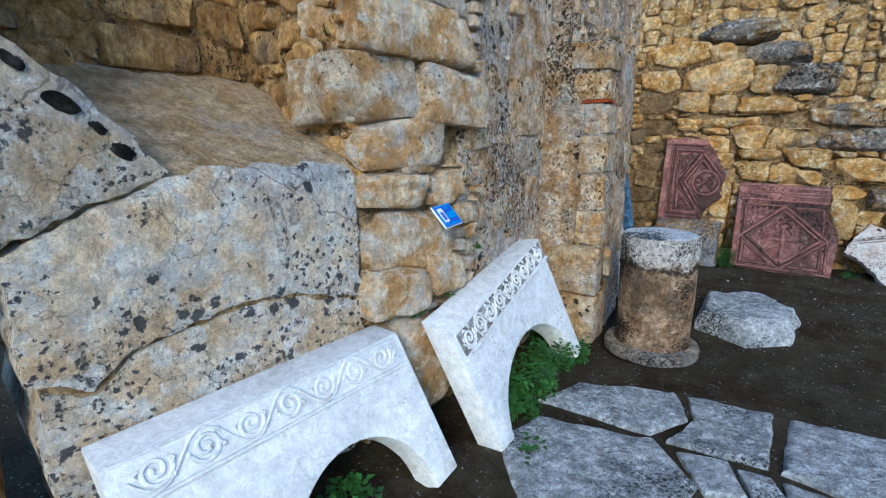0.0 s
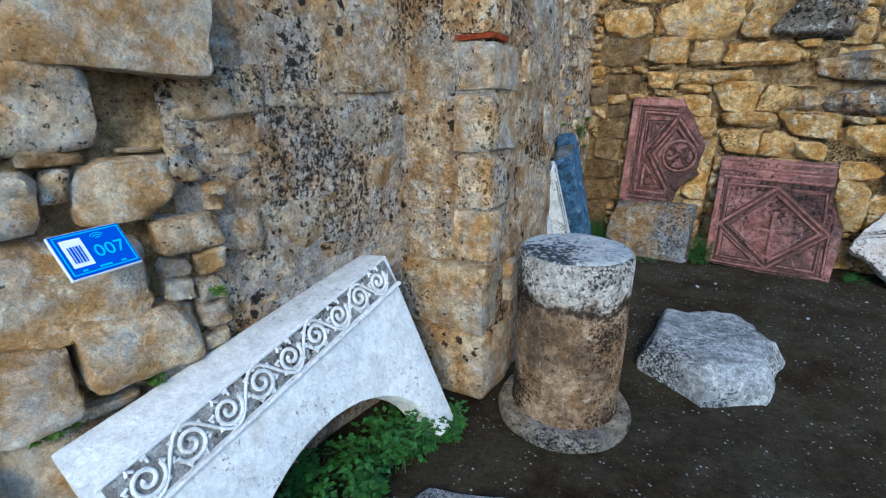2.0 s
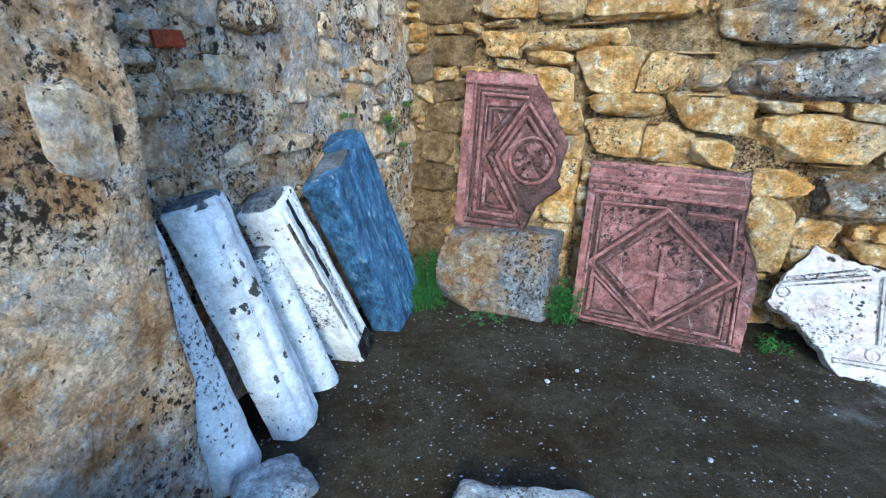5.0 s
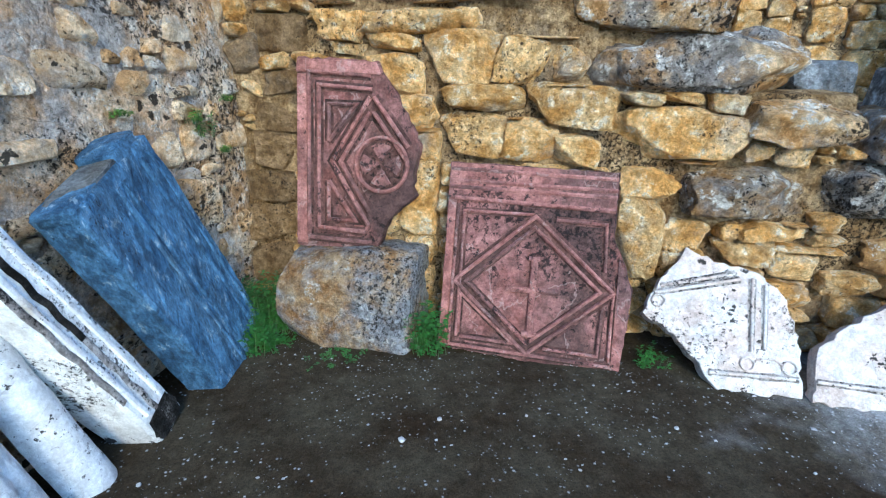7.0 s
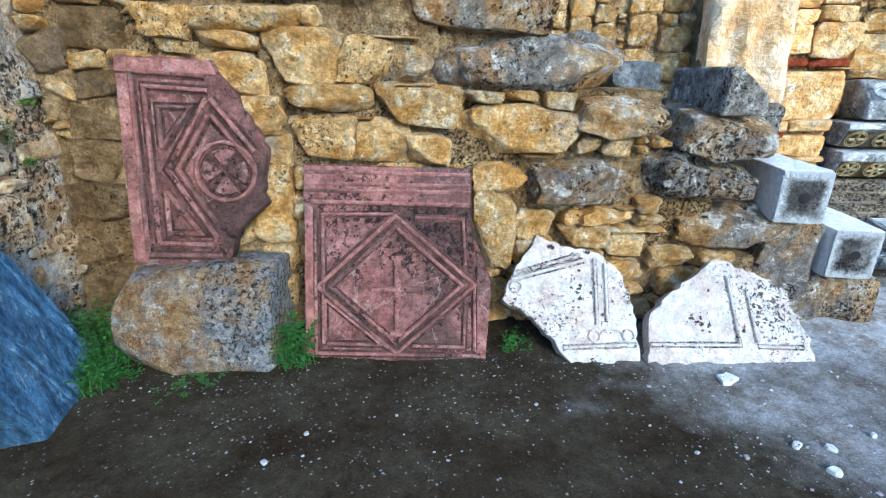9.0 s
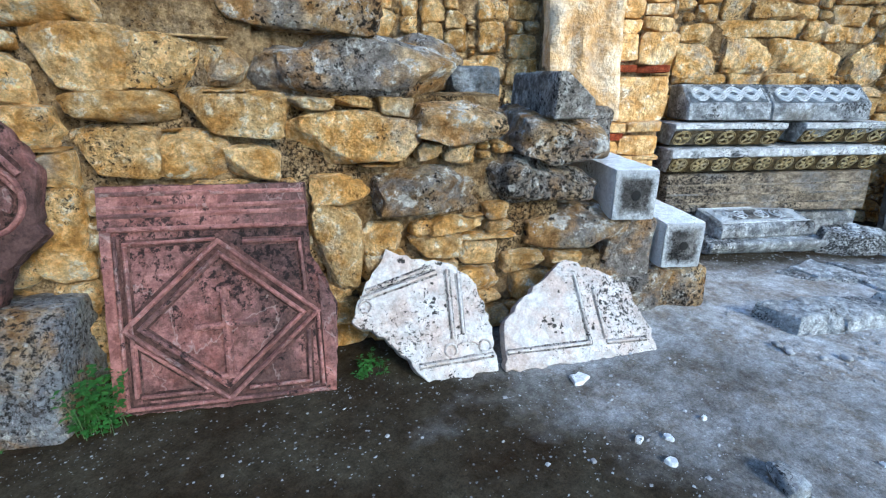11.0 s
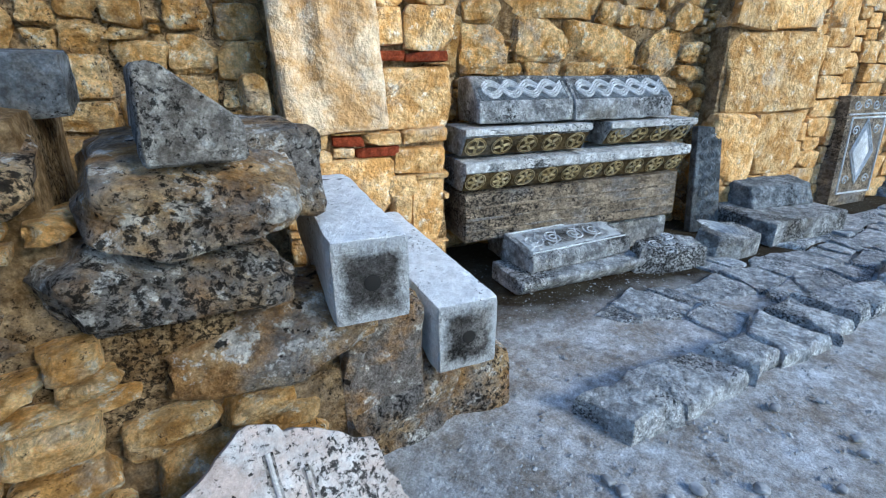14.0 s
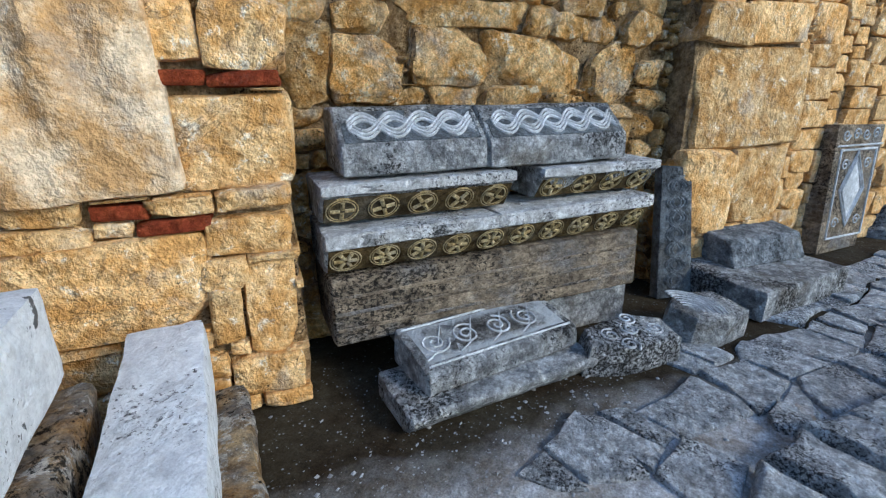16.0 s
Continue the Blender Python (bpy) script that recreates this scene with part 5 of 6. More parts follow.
def herb(name, x, y, z, spread, height, leaves, size, label, seed):
    """A low bushy herb: thin stems and many small folded leaves."""
    r = random.Random(seed)
    ob = thing(name, label, "plant", pose(x, y, z))
    stems, blades = bmesh.new(), bmesh.new()
    tips = []
    for i in range(max(4, leaves // 14)):
        a, d = r.uniform(0, 2 * math.pi), spread * math.sqrt(r.random())
        root = Vector((d * math.cos(a) * 0.8, d * math.sin(a) * 0.8, 0))
        tip = root + Vector((r.uniform(-0.3, 0.3) * spread, r.uniform(-0.3, 0.3) * spread, height * r.uniform(0.45, 1.0)))
        tips.append((root, tip))
        w = 0.0025
        ring0 = [stems.verts.new(root + Vector((w * math.cos(q), w * math.sin(q), 0))) for q in (0, 2.1, 4.2)]
        top = stems.verts.new(tip)
        for q in range(3):
            stems.faces.new((ring0[q], ring0[(q + 1) % 3], top))
    for i in range(leaves):
        root, tip = r.choice(tips)
        p = root.lerp(tip, r.uniform(0.15, 1.0))
        a = r.uniform(0, 2 * math.pi)
        out = Vector((math.cos(a), math.sin(a), r.uniform(-0.3, 0.5))).normalized()
        side = out.cross(Vector((0, 0, 1))).normalized()
        up = side.cross(out)
        s = size * r.uniform(0.6, 1.3)
        p = p + out * s * 0.3
        v = [blades.verts.new(p + out * s * f + side * s * w + up * s * h) for f, w, h in ((0, 0, 0), (0.4, 0.36, 0.1), (1, 0, -0.12), (0.4, -0.36, 0.1), (0.5, 0, 0.0))]
        blades.faces.new((v[0], v[1], v[4]))
        blades.faces.new((v[1], v[2], v[4]))
        blades.faces.new((v[2], v[3], v[4]))
        blades.faces.new((v[3], v[0], v[4]))
    tagged(part("stalk", stems, STEM, ob), kind="stuff")
    tagged(part("foliage", blades, MOSS if name == "wall_moss" else LEAF, ob), kind="stuff")
    return ob


def at(frame_m, u, v):
    p = frame_m @ Vector((u, v, 0))
    return p.x, p.y


for i, (u, v, spread, height, leaves) in enumerate(((0.3, -0.3, 0.26, 0.22, 900), (0.68, -0.34, 0.2, 0.26, 700), (0.02, -0.38, 0.16, 0.14, 350), (0.86, -0.45, 0.12, 0.2, 260))):
    herb("herb", *at(RENDER_WALL, u, v), -0.1, spread, height, leaves, 0.035, "bushy green herb under the marble arch", i)
herb("herb", *at(RENDER_WALL, -0.3, -0.62), -0.1, 0.14, 0.07, 120, 0.03, "low green weed by the arch foot", 7)
herb("herb", *at(NICHE_WALL, 0.85, -0.3), -0.1, 0.16, 0.16, 260, 0.04, "green weed inside the marble arch", 8)
herb("herb", *at(BACK_WALL, 1.32, -0.42), -0.02, 0.13, 0.3, 520, 0.032, "green herb beside the boulder", 9)
herb("herb", *at(BACK_WALL, 0.24, -0.27), -0.02, 0.26, 0.3, 1500, 0.024, "low green groundcover in the corner", 10)
herb("herb", *at(BACK_WALL, 0.42, -0.58), -0.02, 0.14, 0.05, 380, 0.018, "low green groundcover at the boulder's foot", 11)
herb("herb", *at(BACK_WALL, 0.85, -0.62), -0.02, 0.2, 0.03, 320, 0.016, "thin green groundcover at the boulder's foot", 12)
herb("herb", *at(BACK_WALL, 0.28, -0.48), -0.02, 0.26, 0.17, 1500, 0.022, "thick green groundcover in the corner", 17)
herb("herb", *at(BACK_WALL, 0.38, -0.62), -0.02, 0.13, 0.16, 420, 0.026, "thick green weed beside the boulder", 18)
herb("herb", *at(BACK_WALL, 0.3, -0.4), -0.02, 0.2, 0.36, 1400, 0.026, "tall dark green weed between slab and boulder", 19)
herb("herb", *at(BACK_WALL, 2.52, -0.3), -0.02, 0.12, 0.1, 200, 0.022, "small green weed behind the marble fragment", 13)
herb("herb", *at(BUTTRESS_FRONT, 0.1, -0.12), -0.07, 0.12, 0.12, 200, 0.04, "green weed at the buttress foot", 14)
for i, (u, z, h) in enumerate(((1.88, 1.12, 0.2), (1.8, 1.2, 0.12), (2.0, 1.02, 0.06), (1.35, 1.27, 0.05), (2.1, 1.3, 0.05))):
    p = CORNER_WALL @ Vector((u, -0.02, z))
    herb("wall_moss", p.x, p.y, p.z, 0.04 + h * 0.15, h * 0.7, 60 + int(h * 700), 0.022, "small green plant growing in the wall", 20 + i)
for i, (u, z) in enumerate(((1.78, 0.63), (2.02, 0.88), (1.5, 0.6))):
    p = NICHE_WALL @ Vector((u, -0.08, z))
    herb("wall_moss", p.x, p.y, p.z, 0.05, 0.03, 60, 0.02, "small green plant in a wall joint", 25 + i)

# ---- small stones and litter ----
r = random.Random(12)
grit = bmesh.new()
for i in range(15000):
    gravel = r.random() < 0.5
    if gravel:
        x, y = 7.0 + r.gauss(0, 1.2), 3.5 + r.gauss(0, 0.75)
        s = min(0.016, 0.0022 * r.paretovariate(1.7))
    else:
        x, y = 2.0 + r.random() * 4.5, 3.6 + r.random() * 2.8
        if 0.518 * (x - 2.56) + 0.855 * (y - 6.75) > -0.35 or noise.noise(Vector((x, y, 0)) * 1.7) < -0.1 and r.random() < 0.85:
            continue
        s = min(0.009, 0.0016 * r.paretovariate(2.2))
    a = r.uniform(0, 6)
    z = ground_z(x, y) - 0.002
    stretch = r.uniform(0.4, 1.0)
    base_v = [grit.verts.new((x + s * math.cos(a + q), y + s * math.sin(a + q) * stretch, z)) for q in (0, 1.4, 3.1, 4.9)]
    top = grit.verts.new((x + s * r.uniform(-0.4, 0.4), y, z + s * r.uniform(0.15, 0.6)))
    for q in range(4):
        grit.faces.new((base_v[q], base_v[(q + 1) % 4], top))
tagged(part("grit", grit, PEBBLE, smooth=False), "scattered pale stone chips on the earth", "gravel", kind="stuff")
for i in range(60):
    x, y = (6.2 + r.random() * 1.6, 2.7 + r.random() * 1.6) if i % 5 else (1.9 + r.random() * 3.2, 3.9 + r.random() * 1.5)
    if 0.605 * x + 0.796 * y - 6.9 > -0.1 and x > 6.4 or 0.518 * (x - 2.56) + 0.855 * (y - 6.75) > -0.6:
        continue
    s = r.uniform(0.02, 0.06) if i % 5 else r.uniform(0.012, 0.03)
    ob = part("pebble", rock_bm(s, s * 0.8, s * 0.5, 3, 4, 0.12, i), PEBBLE, m=pose(x, y, ground_z(x, y) - 0.006, 0, 0, r.uniform(0, 180)))
    tagged(ob, "small grey stone lying on the earth", "pebble", "pebbles on the ground")
for i, (x, y, w) in enumerate(((5.27, 4.35, 0.12), (5.04, 3.94, 0.045), (5.14, 3.85, 0.045), (5.0, 3.79, 0.055), (5.38, 3.78, 0.03), (5.57, 3.17, 0.04))):
    r2 = random.Random(i + 3)
    plan = [(w * r2.uniform(0.35, 0.62) * math.cos(q * 0.7), w * r2.uniform(0.25, 0.5) * math.sin(q * 0.7)) for q in range(9)]
    ob = part("plaster_chip", lump_bm(plan, 0.014, 0.9, 0.02, 0.003, i), BEAM, m=pose(x, y, ground_z(x, y) - 0.002, 0, 0, 40 * i))
    tagged(ob, "flat white plaster chip on the earth", "chip", "plaster chips")
lying = part("rock", rock_bm(0.14, 0.1, 0.07, 7, 6, 0.12, 33), LUMP, m=pose(5.19, 3.43, -0.015, 0, 0, 50))
tagged(lying, "small pale rock lying on gravel", "rock")
small = part("rock", rock_bm(0.28, 0.22, 0.15, 7, 6, 0.12, 31), FLAG, m=pose(1.85, 4.5, -0.05, 0, 0, 30))
tagged(small, "grey rock lying by the leaning shafts", "rock")

# ---- paving ----


def flag_mesh(outline, h, seed):
    kerb = h > 0.05
    return to_mesh("flagstone", lump_bm(outline, h, 0.9 if kerb else 0.95, 0.04, 0.026 if kerb else 0.014, seed), FLAG)


paving = tagged(new("pavement"), "worn blue-grey marble flagstones", "paving", kind="structure")
rng = random.Random(4)
START_FLAGS = (
    ((0.3, 2.3), (0.55, 2.55), (1.15, 2.3), (1.2, 1.95), (0.75, 1.6), (0.35, 1.7)),
    ((0.6, 2.72), (0.9, 2.93), (1.5, 2.8), (1.42, 2.5), (1.15, 2.36)),
    ((1.55, 2.77), (1.95, 2.55), (1.62, 2.08), (1.2, 2.3), (1.45, 2.48)),
    ((2.02, 2.5), (2.9, 2.05), (2.6, 1.6), (1.95, 1.75), (1.66, 2.05)),
    ((1.22, 2.22), (1.42, 2.1), (1.38, 1.85), (1.2, 1.9)),
    ((1.45, 2.07), (1.58, 2.0), (1.55, 1.75), (1.4, 1.82)),
    ((1.62, 1.98), (1.9, 1.72), (2.3, 1.3), (1.6, 1.2), (1.5, 1.7)),
)
for i, pts in enumerate(START_FLAGS):
    ob = new("flagstone", flag_mesh(list(pts), 0.028, i))
    ob.parent, ob.location = paving, (0, 0, -0.095)


def on_path(x, y):
    """The paved strip: a kerb row at first, then a broad band up to the blocks by the far wall."""
    along, across = 0.796 * x - 0.605 * y, 0.605 * x + 0.796 * y - 6.9
    return along > 3.0 and (across < 0.34 if along < 3.75 else across < 1.0 + 0.1 * (along - 3.75))


def path_flags():
    made = []
    u = np.array((0.796, -0.605))
    w = np.array((0.605, 0.796))
    o = np.array((6.62, 3.68))
    step_a, step_b = 0.4, 0.33
    pts = {}
    r = random.Random(9)
    for i in range(-1, 16):
        for j in range(0, 7):
            f = 0.2 if j == 0 else 0.3
            pts[i, j] = o + u * ((i + r.uniform(-0.32, 0.32)) * step_a) + w * ((j + r.uniform(-f, f)) * step_b)
    for i in range(-1, 15):
        for j in range(0, 6):
            a, b, c, d = pts[i, j], pts[i + 1, j], pts[i + 1, j + 1], pts[i, j + 1]
            mid = (a + b + c + d) / 4
            if not on_path(*mid) or r.random() < (0.0 if j == 0 else 0.1):
                continue
            # an uneven stone: each side broken by a bent corner; some are split in two
            def bent(p, q):
                return p + (q - p) * r.uniform(0.35, 0.65) + np.array((r.uniform(-0.03, 0.03), r.uniform(-0.03, 0.03)))

            ab, bc, cd, da = bent(a, b), bent(b, c), bent(c, d), bent(d, a)
            shapes = [[a, ab, b, bc, c, cd, d, da]]
            if j and r.random() < 0.45:
                shapes = [[a, ab, cd, d, da], [ab, b, bc, c, cd]]
            for shape in shapes:
                m = sum(shape) / len(shape)
                h = r.uniform(0.07, 0.12) if j == 0 else r.uniform(0.006, 0.032)
                made.append(([tuple(m + (q - m) * r.uniform(0.88, 0.98)) for q in shape], h))
    return made


for i, (pts, h) in enumerate(path_flags()):
    cx, cy = sum(p[0] for p in pts) / len(pts), sum(p[1] for p in pts) / len(pts)
    ob = new("flagstone", flag_mesh([(x - cx, y - cy) for x, y in pts], h, i + 20))
    ob.parent, ob.matrix_basis = paving, pose(cx, cy, 0, rng.uniform(-2.5, 2.5), rng.uniform(-2.5, 2.5), rng.uniform(-5, 5))

# ---- stones of the walls ----


def thin_out(rows, share, seed):
    """Some of the stones lie hidden under the render."""
    rng = random.Random(seed)
    return [row for row in rows if rng.random() < share]



NICHE_ROWS = [(1.5, 1.48, 0.58, 0.23), (1.34, 1.75, 0.48, 0.29), (1.86, 1.72, 0.54, 0.28), (1.6, 2.02, 0.8, 0.27), (1.4, 1.25, 0.42, 0.16), (1.8, 1.26, 0.28, 0.19),
              (1.53, 1.0, 0.62, 0.29), (1.39, 0.75, 0.4, 0.24), (1.78, 0.77, 0.35, 0.22), (1.55, 0.32, 0.4, 0.5)]
NICHE_CHIPS = [(1.64, 1.36, 0.15, 0.06), (1.54, 1.33, 0.08, 0.05), (1.64, 1.28, 0.07, 0.08), (1.98, 1.31, 0.12, 0.12), (1.49, 1.36, 0.1, 0.04)]
lay(wall_niche, NICHE_WALL, NICHE_CHIPS, GREYS, 0.05, 0.2, 64)
lay(wall_niche, NICHE_WALL, NICHE_ROWS, QUOIN, 0.09, 0.45, 2)
lay(wall_niche, NICHE_WALL, pack(1.2, 2.1, 0, 3.2, NICHE_ROWS + NICHE_CHIPS + [(1.94, 1.47, 0.24, 0.2)], (0.18, 0.4), (0.12, 0.24), 3), QUOIN, 0.05, 0.3, 4)
RENDER_ROWS = [(0.17, 1.09, 0.27, 0.22), (0.55, 1.03, 0.46, 0.24), (1.02, 1.17, 0.31, 0.19), (0.46, 1.87, 0.32, 0.25), (0.76, 1.67, 0.3, 0.16), (0.92, 1.42, 0.35, 0.23), (0.2, 1.55, 0.3, 0.24)]
lay(wall_render, RENDER_WALL, RENDER_ROWS, GREYS, 0.008, 0.25, 5)
lay(wall_render, RENDER_WALL, thin_out(pack(0.0, 1.25, 0, 3.3, RENDER_ROWS, (0.18, 0.45), (0.12, 0.28), 6), 0.5, 6), GREYS, -0.002, 0.25, 7)
rng = random.Random(77)
# corner stones of the buttress: foot, height, length along the side, length along the front
QUOINS = ((-0.08, 0.4, 0.34, 0.34), (0.33, 0.38, 0.2, 0.5), (0.72, 0.27, 0.15, 0.2), (0.99, 0.27, 0.26, 0.19), (1.27, 0.27, 0.32, 0.2), (1.55, 0.22, 0.3, 0.19), (1.79, 0.2, 0.22, 0.26), (2.0, 0.2, 0.34, 0.3))
for i, (z, h, w, d) in enumerate(QUOINS):
    part("quoin", block_bm(w, d, h - 0.008, 0.03, 0.022, 0.016, 30 + i), BUTTRESS_STONE, wall_buttress, m=BUTTRESS_SIDE @ pose(w / 2 - 0.0 - (0.05 if i == 1 else 0.015), d / 2 - 0.012, z, rng.uniform(-1, 1), rng.uniform(-1, 1), rng.uniform(-1.5, 1.5)))
part("brick", block_bm(0.2, 0.2, 0.03, 0.03, 0.01, 0.008, 51), BRICK, wall_buttress, m=BUTTRESS_SIDE @ pose(0.09, 0.095, 1.765, 0, 0, 2))
part("stone", block_bm(0.16, 0.2, 0.24, 0.03, 0.025, 0.02, 52), BUTTRESS_STONE, wall_buttress, m=BUTTRESS_SIDE @ pose(0.32, 0.06, 0.42))
SIDE_ROWS = [(0.5, 1.4, 0.4, 0.22), (0.56, 1.66, 0.4, 0.2), (0.84, 1.38, 0.16, 0.24)]
lay(wall_buttress, BUTTRESS_SIDE, SIDE_ROWS, GREYS, 0.0, 0.25, 65)
CORNER_ROWS = [(0.27, 1.63, 0.13, 0.06)]
CORNER_STONES = [(0.41, 1.79, 0.22, 0.2), (0.71, 1.8, 0.32, 0.24), (1.66, 1.9, 0.5, 0.29), (0.33, 1.5, 0.2, 0.13), (0.74, 1.34, 0.25, 0.2), (0.44, 1.3, 0.2, 0.16), (1.56, 1.07, 0.28, 0.19), (1.83, 0.77, 0.4, 0.26), (1.9, 1.66, 0.39, 0.15)]
lay(wall_corner, CORNER_WALL, CORNER_STONES, GREYS, 0.015, 0.25, 66)
lay(wall_corner, CORNER_WALL, CORNER_ROWS, BRICKS, 0.03, 0.2, 10, "brick")
lay(wall_corner, CORNER_WALL, thin_out(pack(-0.5, 2.3, 0, 3.4, CORNER_ROWS + CORNER_STONES, (0.18, 0.42), (0.12, 0.24), 11), 0.7, 11), GREYS, 0.006, 0.25, 12)

BACK_ROWS = [(1.38, 1.53, 0.38, 0.26), (1.71, 1.51, 0.26, 0.22), (1.96, 1.52, 0.2, 0.19), (1.53, 1.34, 0.42, 0.16), (1.98, 1.3, 0.45, 0.2), (1.46, 1.14, 0.37, 0.22),
             (1.78, 1.12, 0.27, 0.22), (2.05, 1.08, 0.26, 0.17), (2.32, 1.35, 0.22, 0.07), (2.52, 1.19, 0.64, 0.26), (2.75, 1.34, 0.18, 0.1), 
             (2.4, 0.62, 0.26, 0.49), (2.42, 0.91, 0.33, 0.18), (1.12, 1.73, 0.48, 0.12), (0.72, 1.71, 0.28, 0.16), (1.05, 1.46, 0.33, 0.23), (1.15, 1.25, 0.23, 0.17),
             (1.21, 1.07, 0.18, 0.17), (1.17, 0.75, 0.23, 0.44), (3.09, 0.68, 0.31, 0.09)]
END_ROWS = [(2.87, 0.89, 0.65, 0.26), (2.55, 1.53, 0.98, 0.27), (3.1, 1.24, 0.49, 0.2), (3.58, 0.93, 0.62, 0.27), (3.85, 0.6, 0.86, 0.24), (4.38, 0.14, 0.78, 0.38), (3.7, 1.14, 0.52, 0.25)]
STEP_ROWS = [(2.3, 1.8, 0.72, 0.24), (1.9, 2.19, 0.66, 0.33), (1.53, 2.52, 0.74, 0.27), (1.17, 2.8, 0.82, 0.27)]
UPPER_ROWS = [(0.48, 2.56, 0.73, 0.25), (1.02, 2.55, 0.31, 0.25), (0.95, 2.25, 0.76, 0.34), (1.46, 2.2, 0.24, 0.31), (0.76, 1.97, 0.36, 0.24), (1.07, 1.96, 0.24, 0.23), (1.5, 1.93, 0.56, 0.2), (0.33, 2.25, 0.44, 0.3)]
# brown stones by the corner, darkened to paint the shade there
CORNER_SHADED = [(0.33, 1.4, 0.27, 0.15), (0.27, 1.22, 0.3, 0.18), (0.24, 1.01, 0.32, 0.22), (0.36, 1.68, 0.28, 0.2), (0.21, 0.79, 0.34, 0.2), (0.15, 0.54, 0.39, 0.26), (0.1, 1.55, 0.2, 0.2), (0.3, 1.96, 0.4, 0.22), (0.1, 0.25, 0.4, 0.28)]
lay(wall_back, BACK_WALL, BACK_ROWS, RUBBLE, 0.07, 0.35, 13)
lay(wall_back, BACK_WALL, END_ROWS, ROUGH, 0.14, 0.7, 14, "boulder")
lay(wall_back, BACK_WALL, STEP_ROWS, ROUGH, 0.12, 0.7, 61, "boulder")
lay(wall_back, BACK_WALL, UPPER_ROWS, RUBBLE, 0.06, 0.35, 62)
lay(wall_back, BACK_WALL, CORNER_SHADED, SHADED_RUBBLE, 0.02, 0.3, 63)


def broken_end(u, z):
    """True where the wall still stands, and outside the bare render beside the corner."""
    stands = u < (4.2 if z < 0.35 else 3.9 if z < 0.7 else 3.4 if z < 1.15 else 2.9 if z < 1.45 else 2.55 if z < 1.7 else 2.0 if z < 2.05 else 1.65 if z < 2.35 else 1.2 if z < 2.65 else 0.0)
    plastered = 2.0 < u < 2.4 and 1.42 < z < 1.7 or 1.5 < u < 2.1 and 1.64 < z < 1.84
    return stands and not plastered


lay(wall_back, BACK_WALL, pack(0.0, 4.3, 0, 2.7, BACK_ROWS + END_ROWS + STEP_ROWS + UPPER_ROWS + CORNER_SHADED, (0.2, 0.42), (0.12, 0.24), 15, broken_end), RUBBLE, 0.05, 0.3, 16)
lay(wall_back, BACK_WALL @ pose(0, 0.3, 0), [(3.3, 1.45, 0.32, 0.17)], stone_meshes("grey_block", DARK_GREY, 8, 0.05, 1), 0.0, 0.4, 17)
lay(wall_back, BACK_WALL @ pose(0, 0.3, 0), [(2.95, 1.56, 0.5, 0.27)], ROUGH, 0.0, 0.5, 45, "boulder")
part("boulder", block_bm(0.42, 0.95, 0.3, 0.045, 0.05, 0.025, 46, coarse=0.05), OCHRE_DARK, wall_back, m=BACK_WALL @ pose(3.9, 0.58, 1.01))
lay(wall_back, BACK_WALL @ pose(0, 0.7, 0), [(4.06, 1.39, 0.11, 0.19)], RUBBLE, 0.0, 0.14, 47)
wedge = part("coping_block", prism_bm([(0, 0), (-0.02, 0.24), (-0.07, 0.245), (-0.25, 0.1), (-0.25, 0)], 0.62, seed=11), SPECKLED, m=BACK_WALL @ pose(3.57, -0.14, 1.27, 0, 0, 90))
tagged(wedge, "grey wedge-shaped block on the broken wall", "stone block")

lay(wall_behind, FAR_WALL @ pose(0, -0.3, 0), pack(-6.5, 0.9, 0.9, 4.4, [], (0.28, 0.6), (0.18, 0.34), 18), RUBBLE, 0.05, 0.3, 19)
PIER = FAR_WALL @ pose(0, -0.63, 0)
PIER_ROWS = [(1.59, 1.75, 0.21, 0.22), (1.86, 1.74, 0.32, 0.26), (1.77, 1.32, 0.48, 0.4), (1.24, 0.72, 0.75, 0.43), (1.53, 1.07, 0.25, 0.08), (1.83, 1.08, 0.32, 0.09), (1.79, 0.91, 0.37, 0.18),
             (1.66, 0.74, 0.2, 0.15), (1.85, 0.55, 0.23, 0.47), (1.65, 0.54, 0.14, 0.27), (1.8, 0.2, 0.34, 0.22)] 
BRICK_ROWS = [(1.6, 1.58, 0.2, 0.06), (1.84, 1.58, 0.29, 0.06), (1.31, 1.06, 0.2, 0.06), (1.5, 0.99, 0.29, 0.06)]
lay(wall_pier, PIER, PIER_ROWS, ASHLAR, 0.05, 0.4, 21)
tall = block_bm(0.64, 0.3, 1.05, 0.04, 0.03, 0.012, 53)
for v in tall.verts:
    # upright tool furrows, worn to waves
    if v.co.y < -0.1:
        v.co.y -= 0.034 * math.sin(v.co.x * 26 + 2.5 * math.sin(v.co.z * 3)) * (0.5 + noise.noise(v.co * 3)) * min(1, v.co.z * 3)
part("slab", tall, CREAM, wall_pier, "tall smooth cream slab set upright", m=PIER @ pose(1.25, 0.06, 1.12, 0, -3, 0))
lay(wall_pier, PIER, BRICK_ROWS, BRICKS, 0.05, 0.3, 22, "brick")
lay(wall_pier, PIER, pack(0.88, 2.02, 0, 3.4, PIER_ROWS + BRICK_ROWS + [(1.22, 1.63, 0.64, 1.0)], (0.2, 0.4), (0.12, 0.28), 23), ASHLAR, 0.04, 0.3, 24)
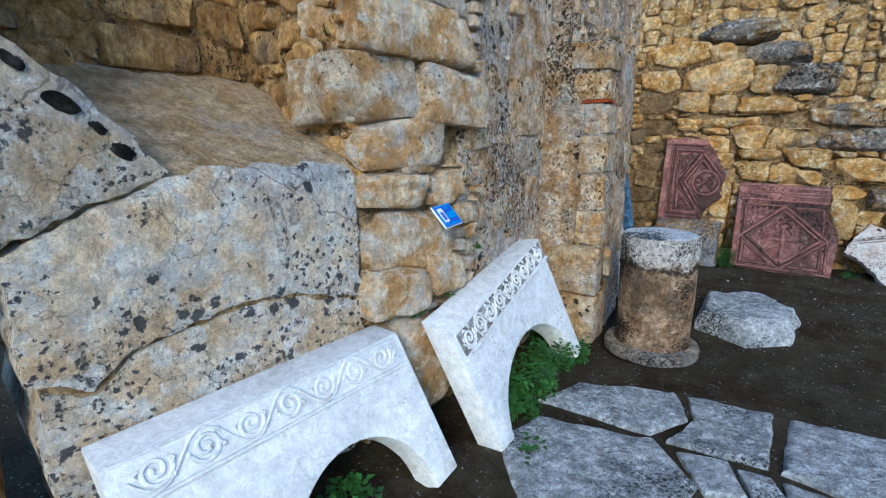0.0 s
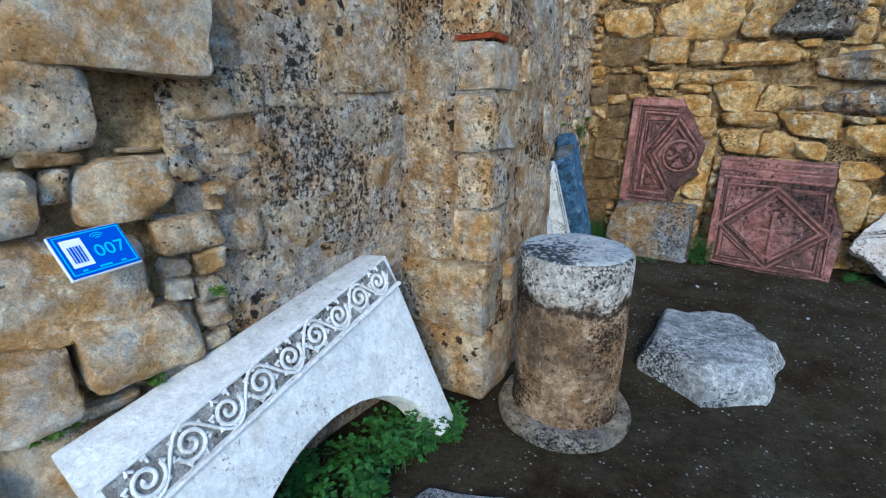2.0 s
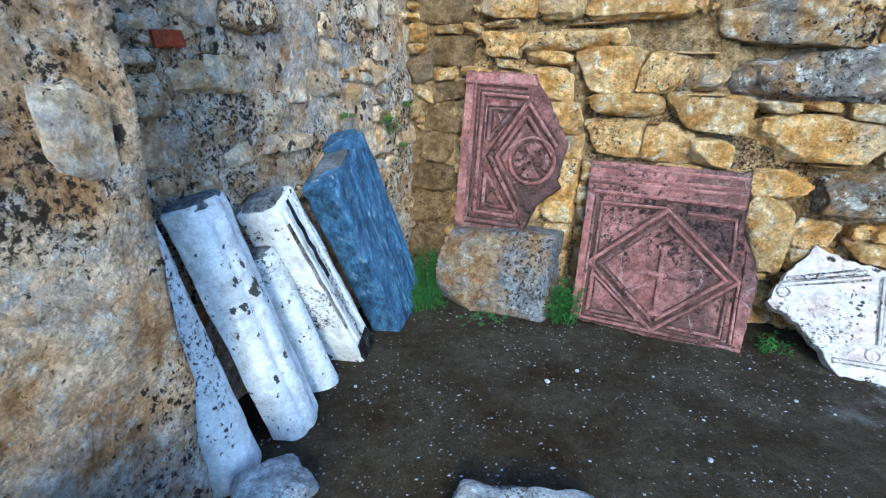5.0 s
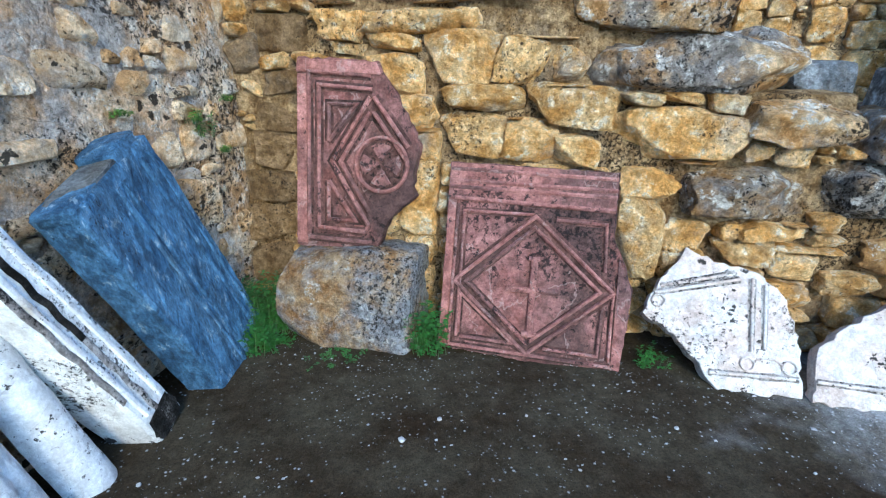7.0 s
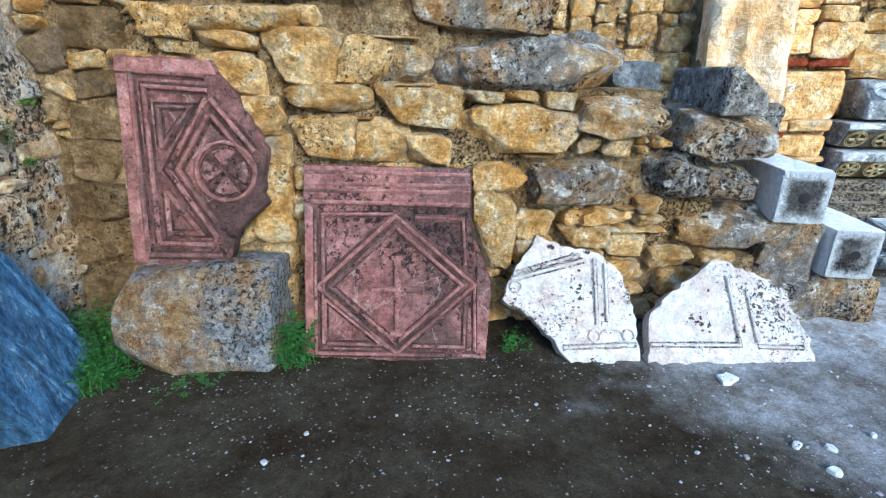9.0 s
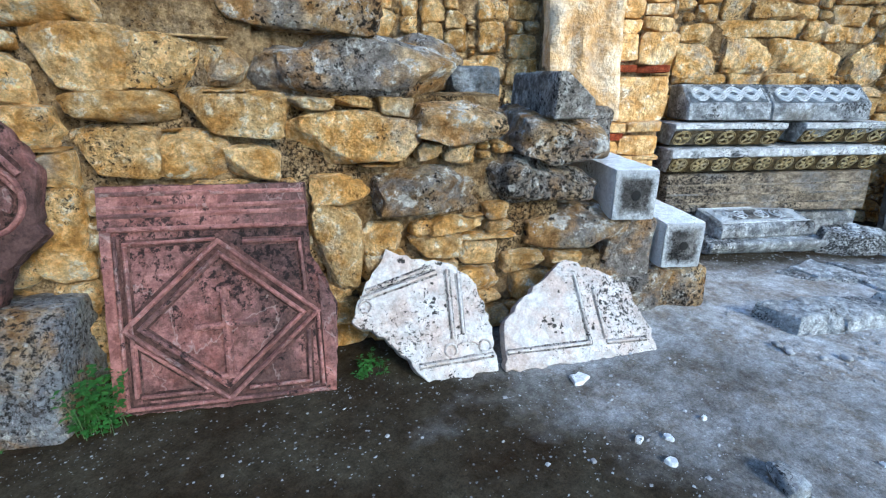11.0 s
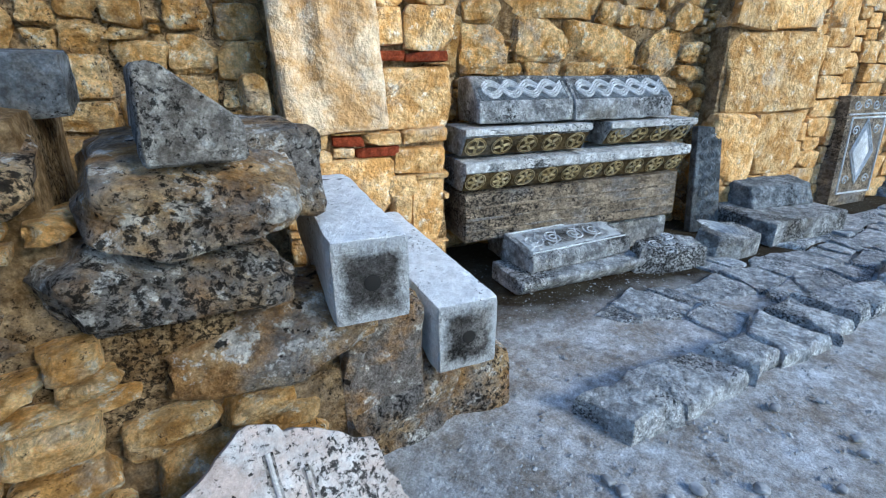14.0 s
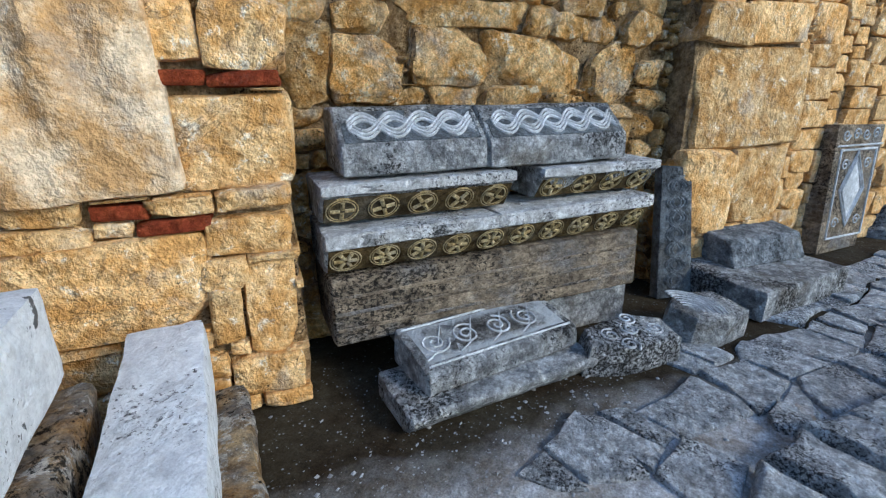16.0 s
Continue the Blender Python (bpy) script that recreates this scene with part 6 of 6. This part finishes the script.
FAR_ROWS = [(2.2, 1.67, 0.28, 0.43), (2.5, 1.66, 0.4, 0.37), (3.02, 1.74, 0.47, 0.34), (3.67, 1.7, 0.77, 0.32), (4.27, 1.64, 0.42, 0.36), (2.78, 1.5, 0.24, 0.11), (3.09, 1.5, 0.36, 0.15),
            (3.5, 1.49, 0.47, 0.16), (3.86, 1.46, 0.24, 0.12), (3.15, 1.98, 0.87, 0.16), (3.7, 1.96, 0.24, 0.19), (3.92, 1.92, 0.29, 0.16), (4.2, 1.92, 0.29, 0.18), (4.53, 1.92, 0.31, 0.22)]
lay(wall_far, FAR_WALL, FAR_ROWS, RUBBLE, 0.06, 0.3, 25)
lay(wall_far, FAR_WALL, pack(2.0, 4.9, 0, 3.4, FAR_ROWS, (0.22, 0.45), (0.14, 0.28), 26), RUBBLE, 0.05, 0.3, 27)
PIER_FAR = FAR_WALL @ pose(0, -0.25, 0)
FAR_PIER_ROWS = [(5.1, 1.98, 0.5, 0.26), (5.6, 2.0, 0.7, 0.28), (5.45, 1.47, 1.15, 0.74), (5.1, 0.78, 0.54, 0.62), (5.68, 0.79, 0.58, 0.58)]
lay(wall_pier_far, PIER_FAR, FAR_PIER_ROWS, ASHLAR, 0.05, 0.4, 28)
lay(wall_pier_far, PIER_FAR, pack(4.85, 6.0, 0, 3.4, FAR_PIER_ROWS, (0.2, 0.5), (0.15, 0.3), 29), ASHLAR, 0.04, 0.3, 30)
lay(wall_end, FAR_WALL, pack(6.0, 12.0, 0, 3.4, [], (0.3, 0.6), (0.2, 0.36), 31, cell=0.04), ASHLAR, 0.05, 0.3, 32)
lay(wall_niche, NICHE_WALL @ pose(1.22, 0.9, 0, 0, 0, -90), pack(0, 0.88, 1.3, 3.2, [], (0.15, 0.4), (0.12, 0.26), 40), BROWN, 0.04, 0.25, 41)
lay(niche, pose(-0.4, -0.25, -1.35), pack(-0.6, 1.2, 1.4, 2.9, [], (0.2, 0.5), (0.16, 0.32), 42), BROWN, 0.04, 0.25, 43)
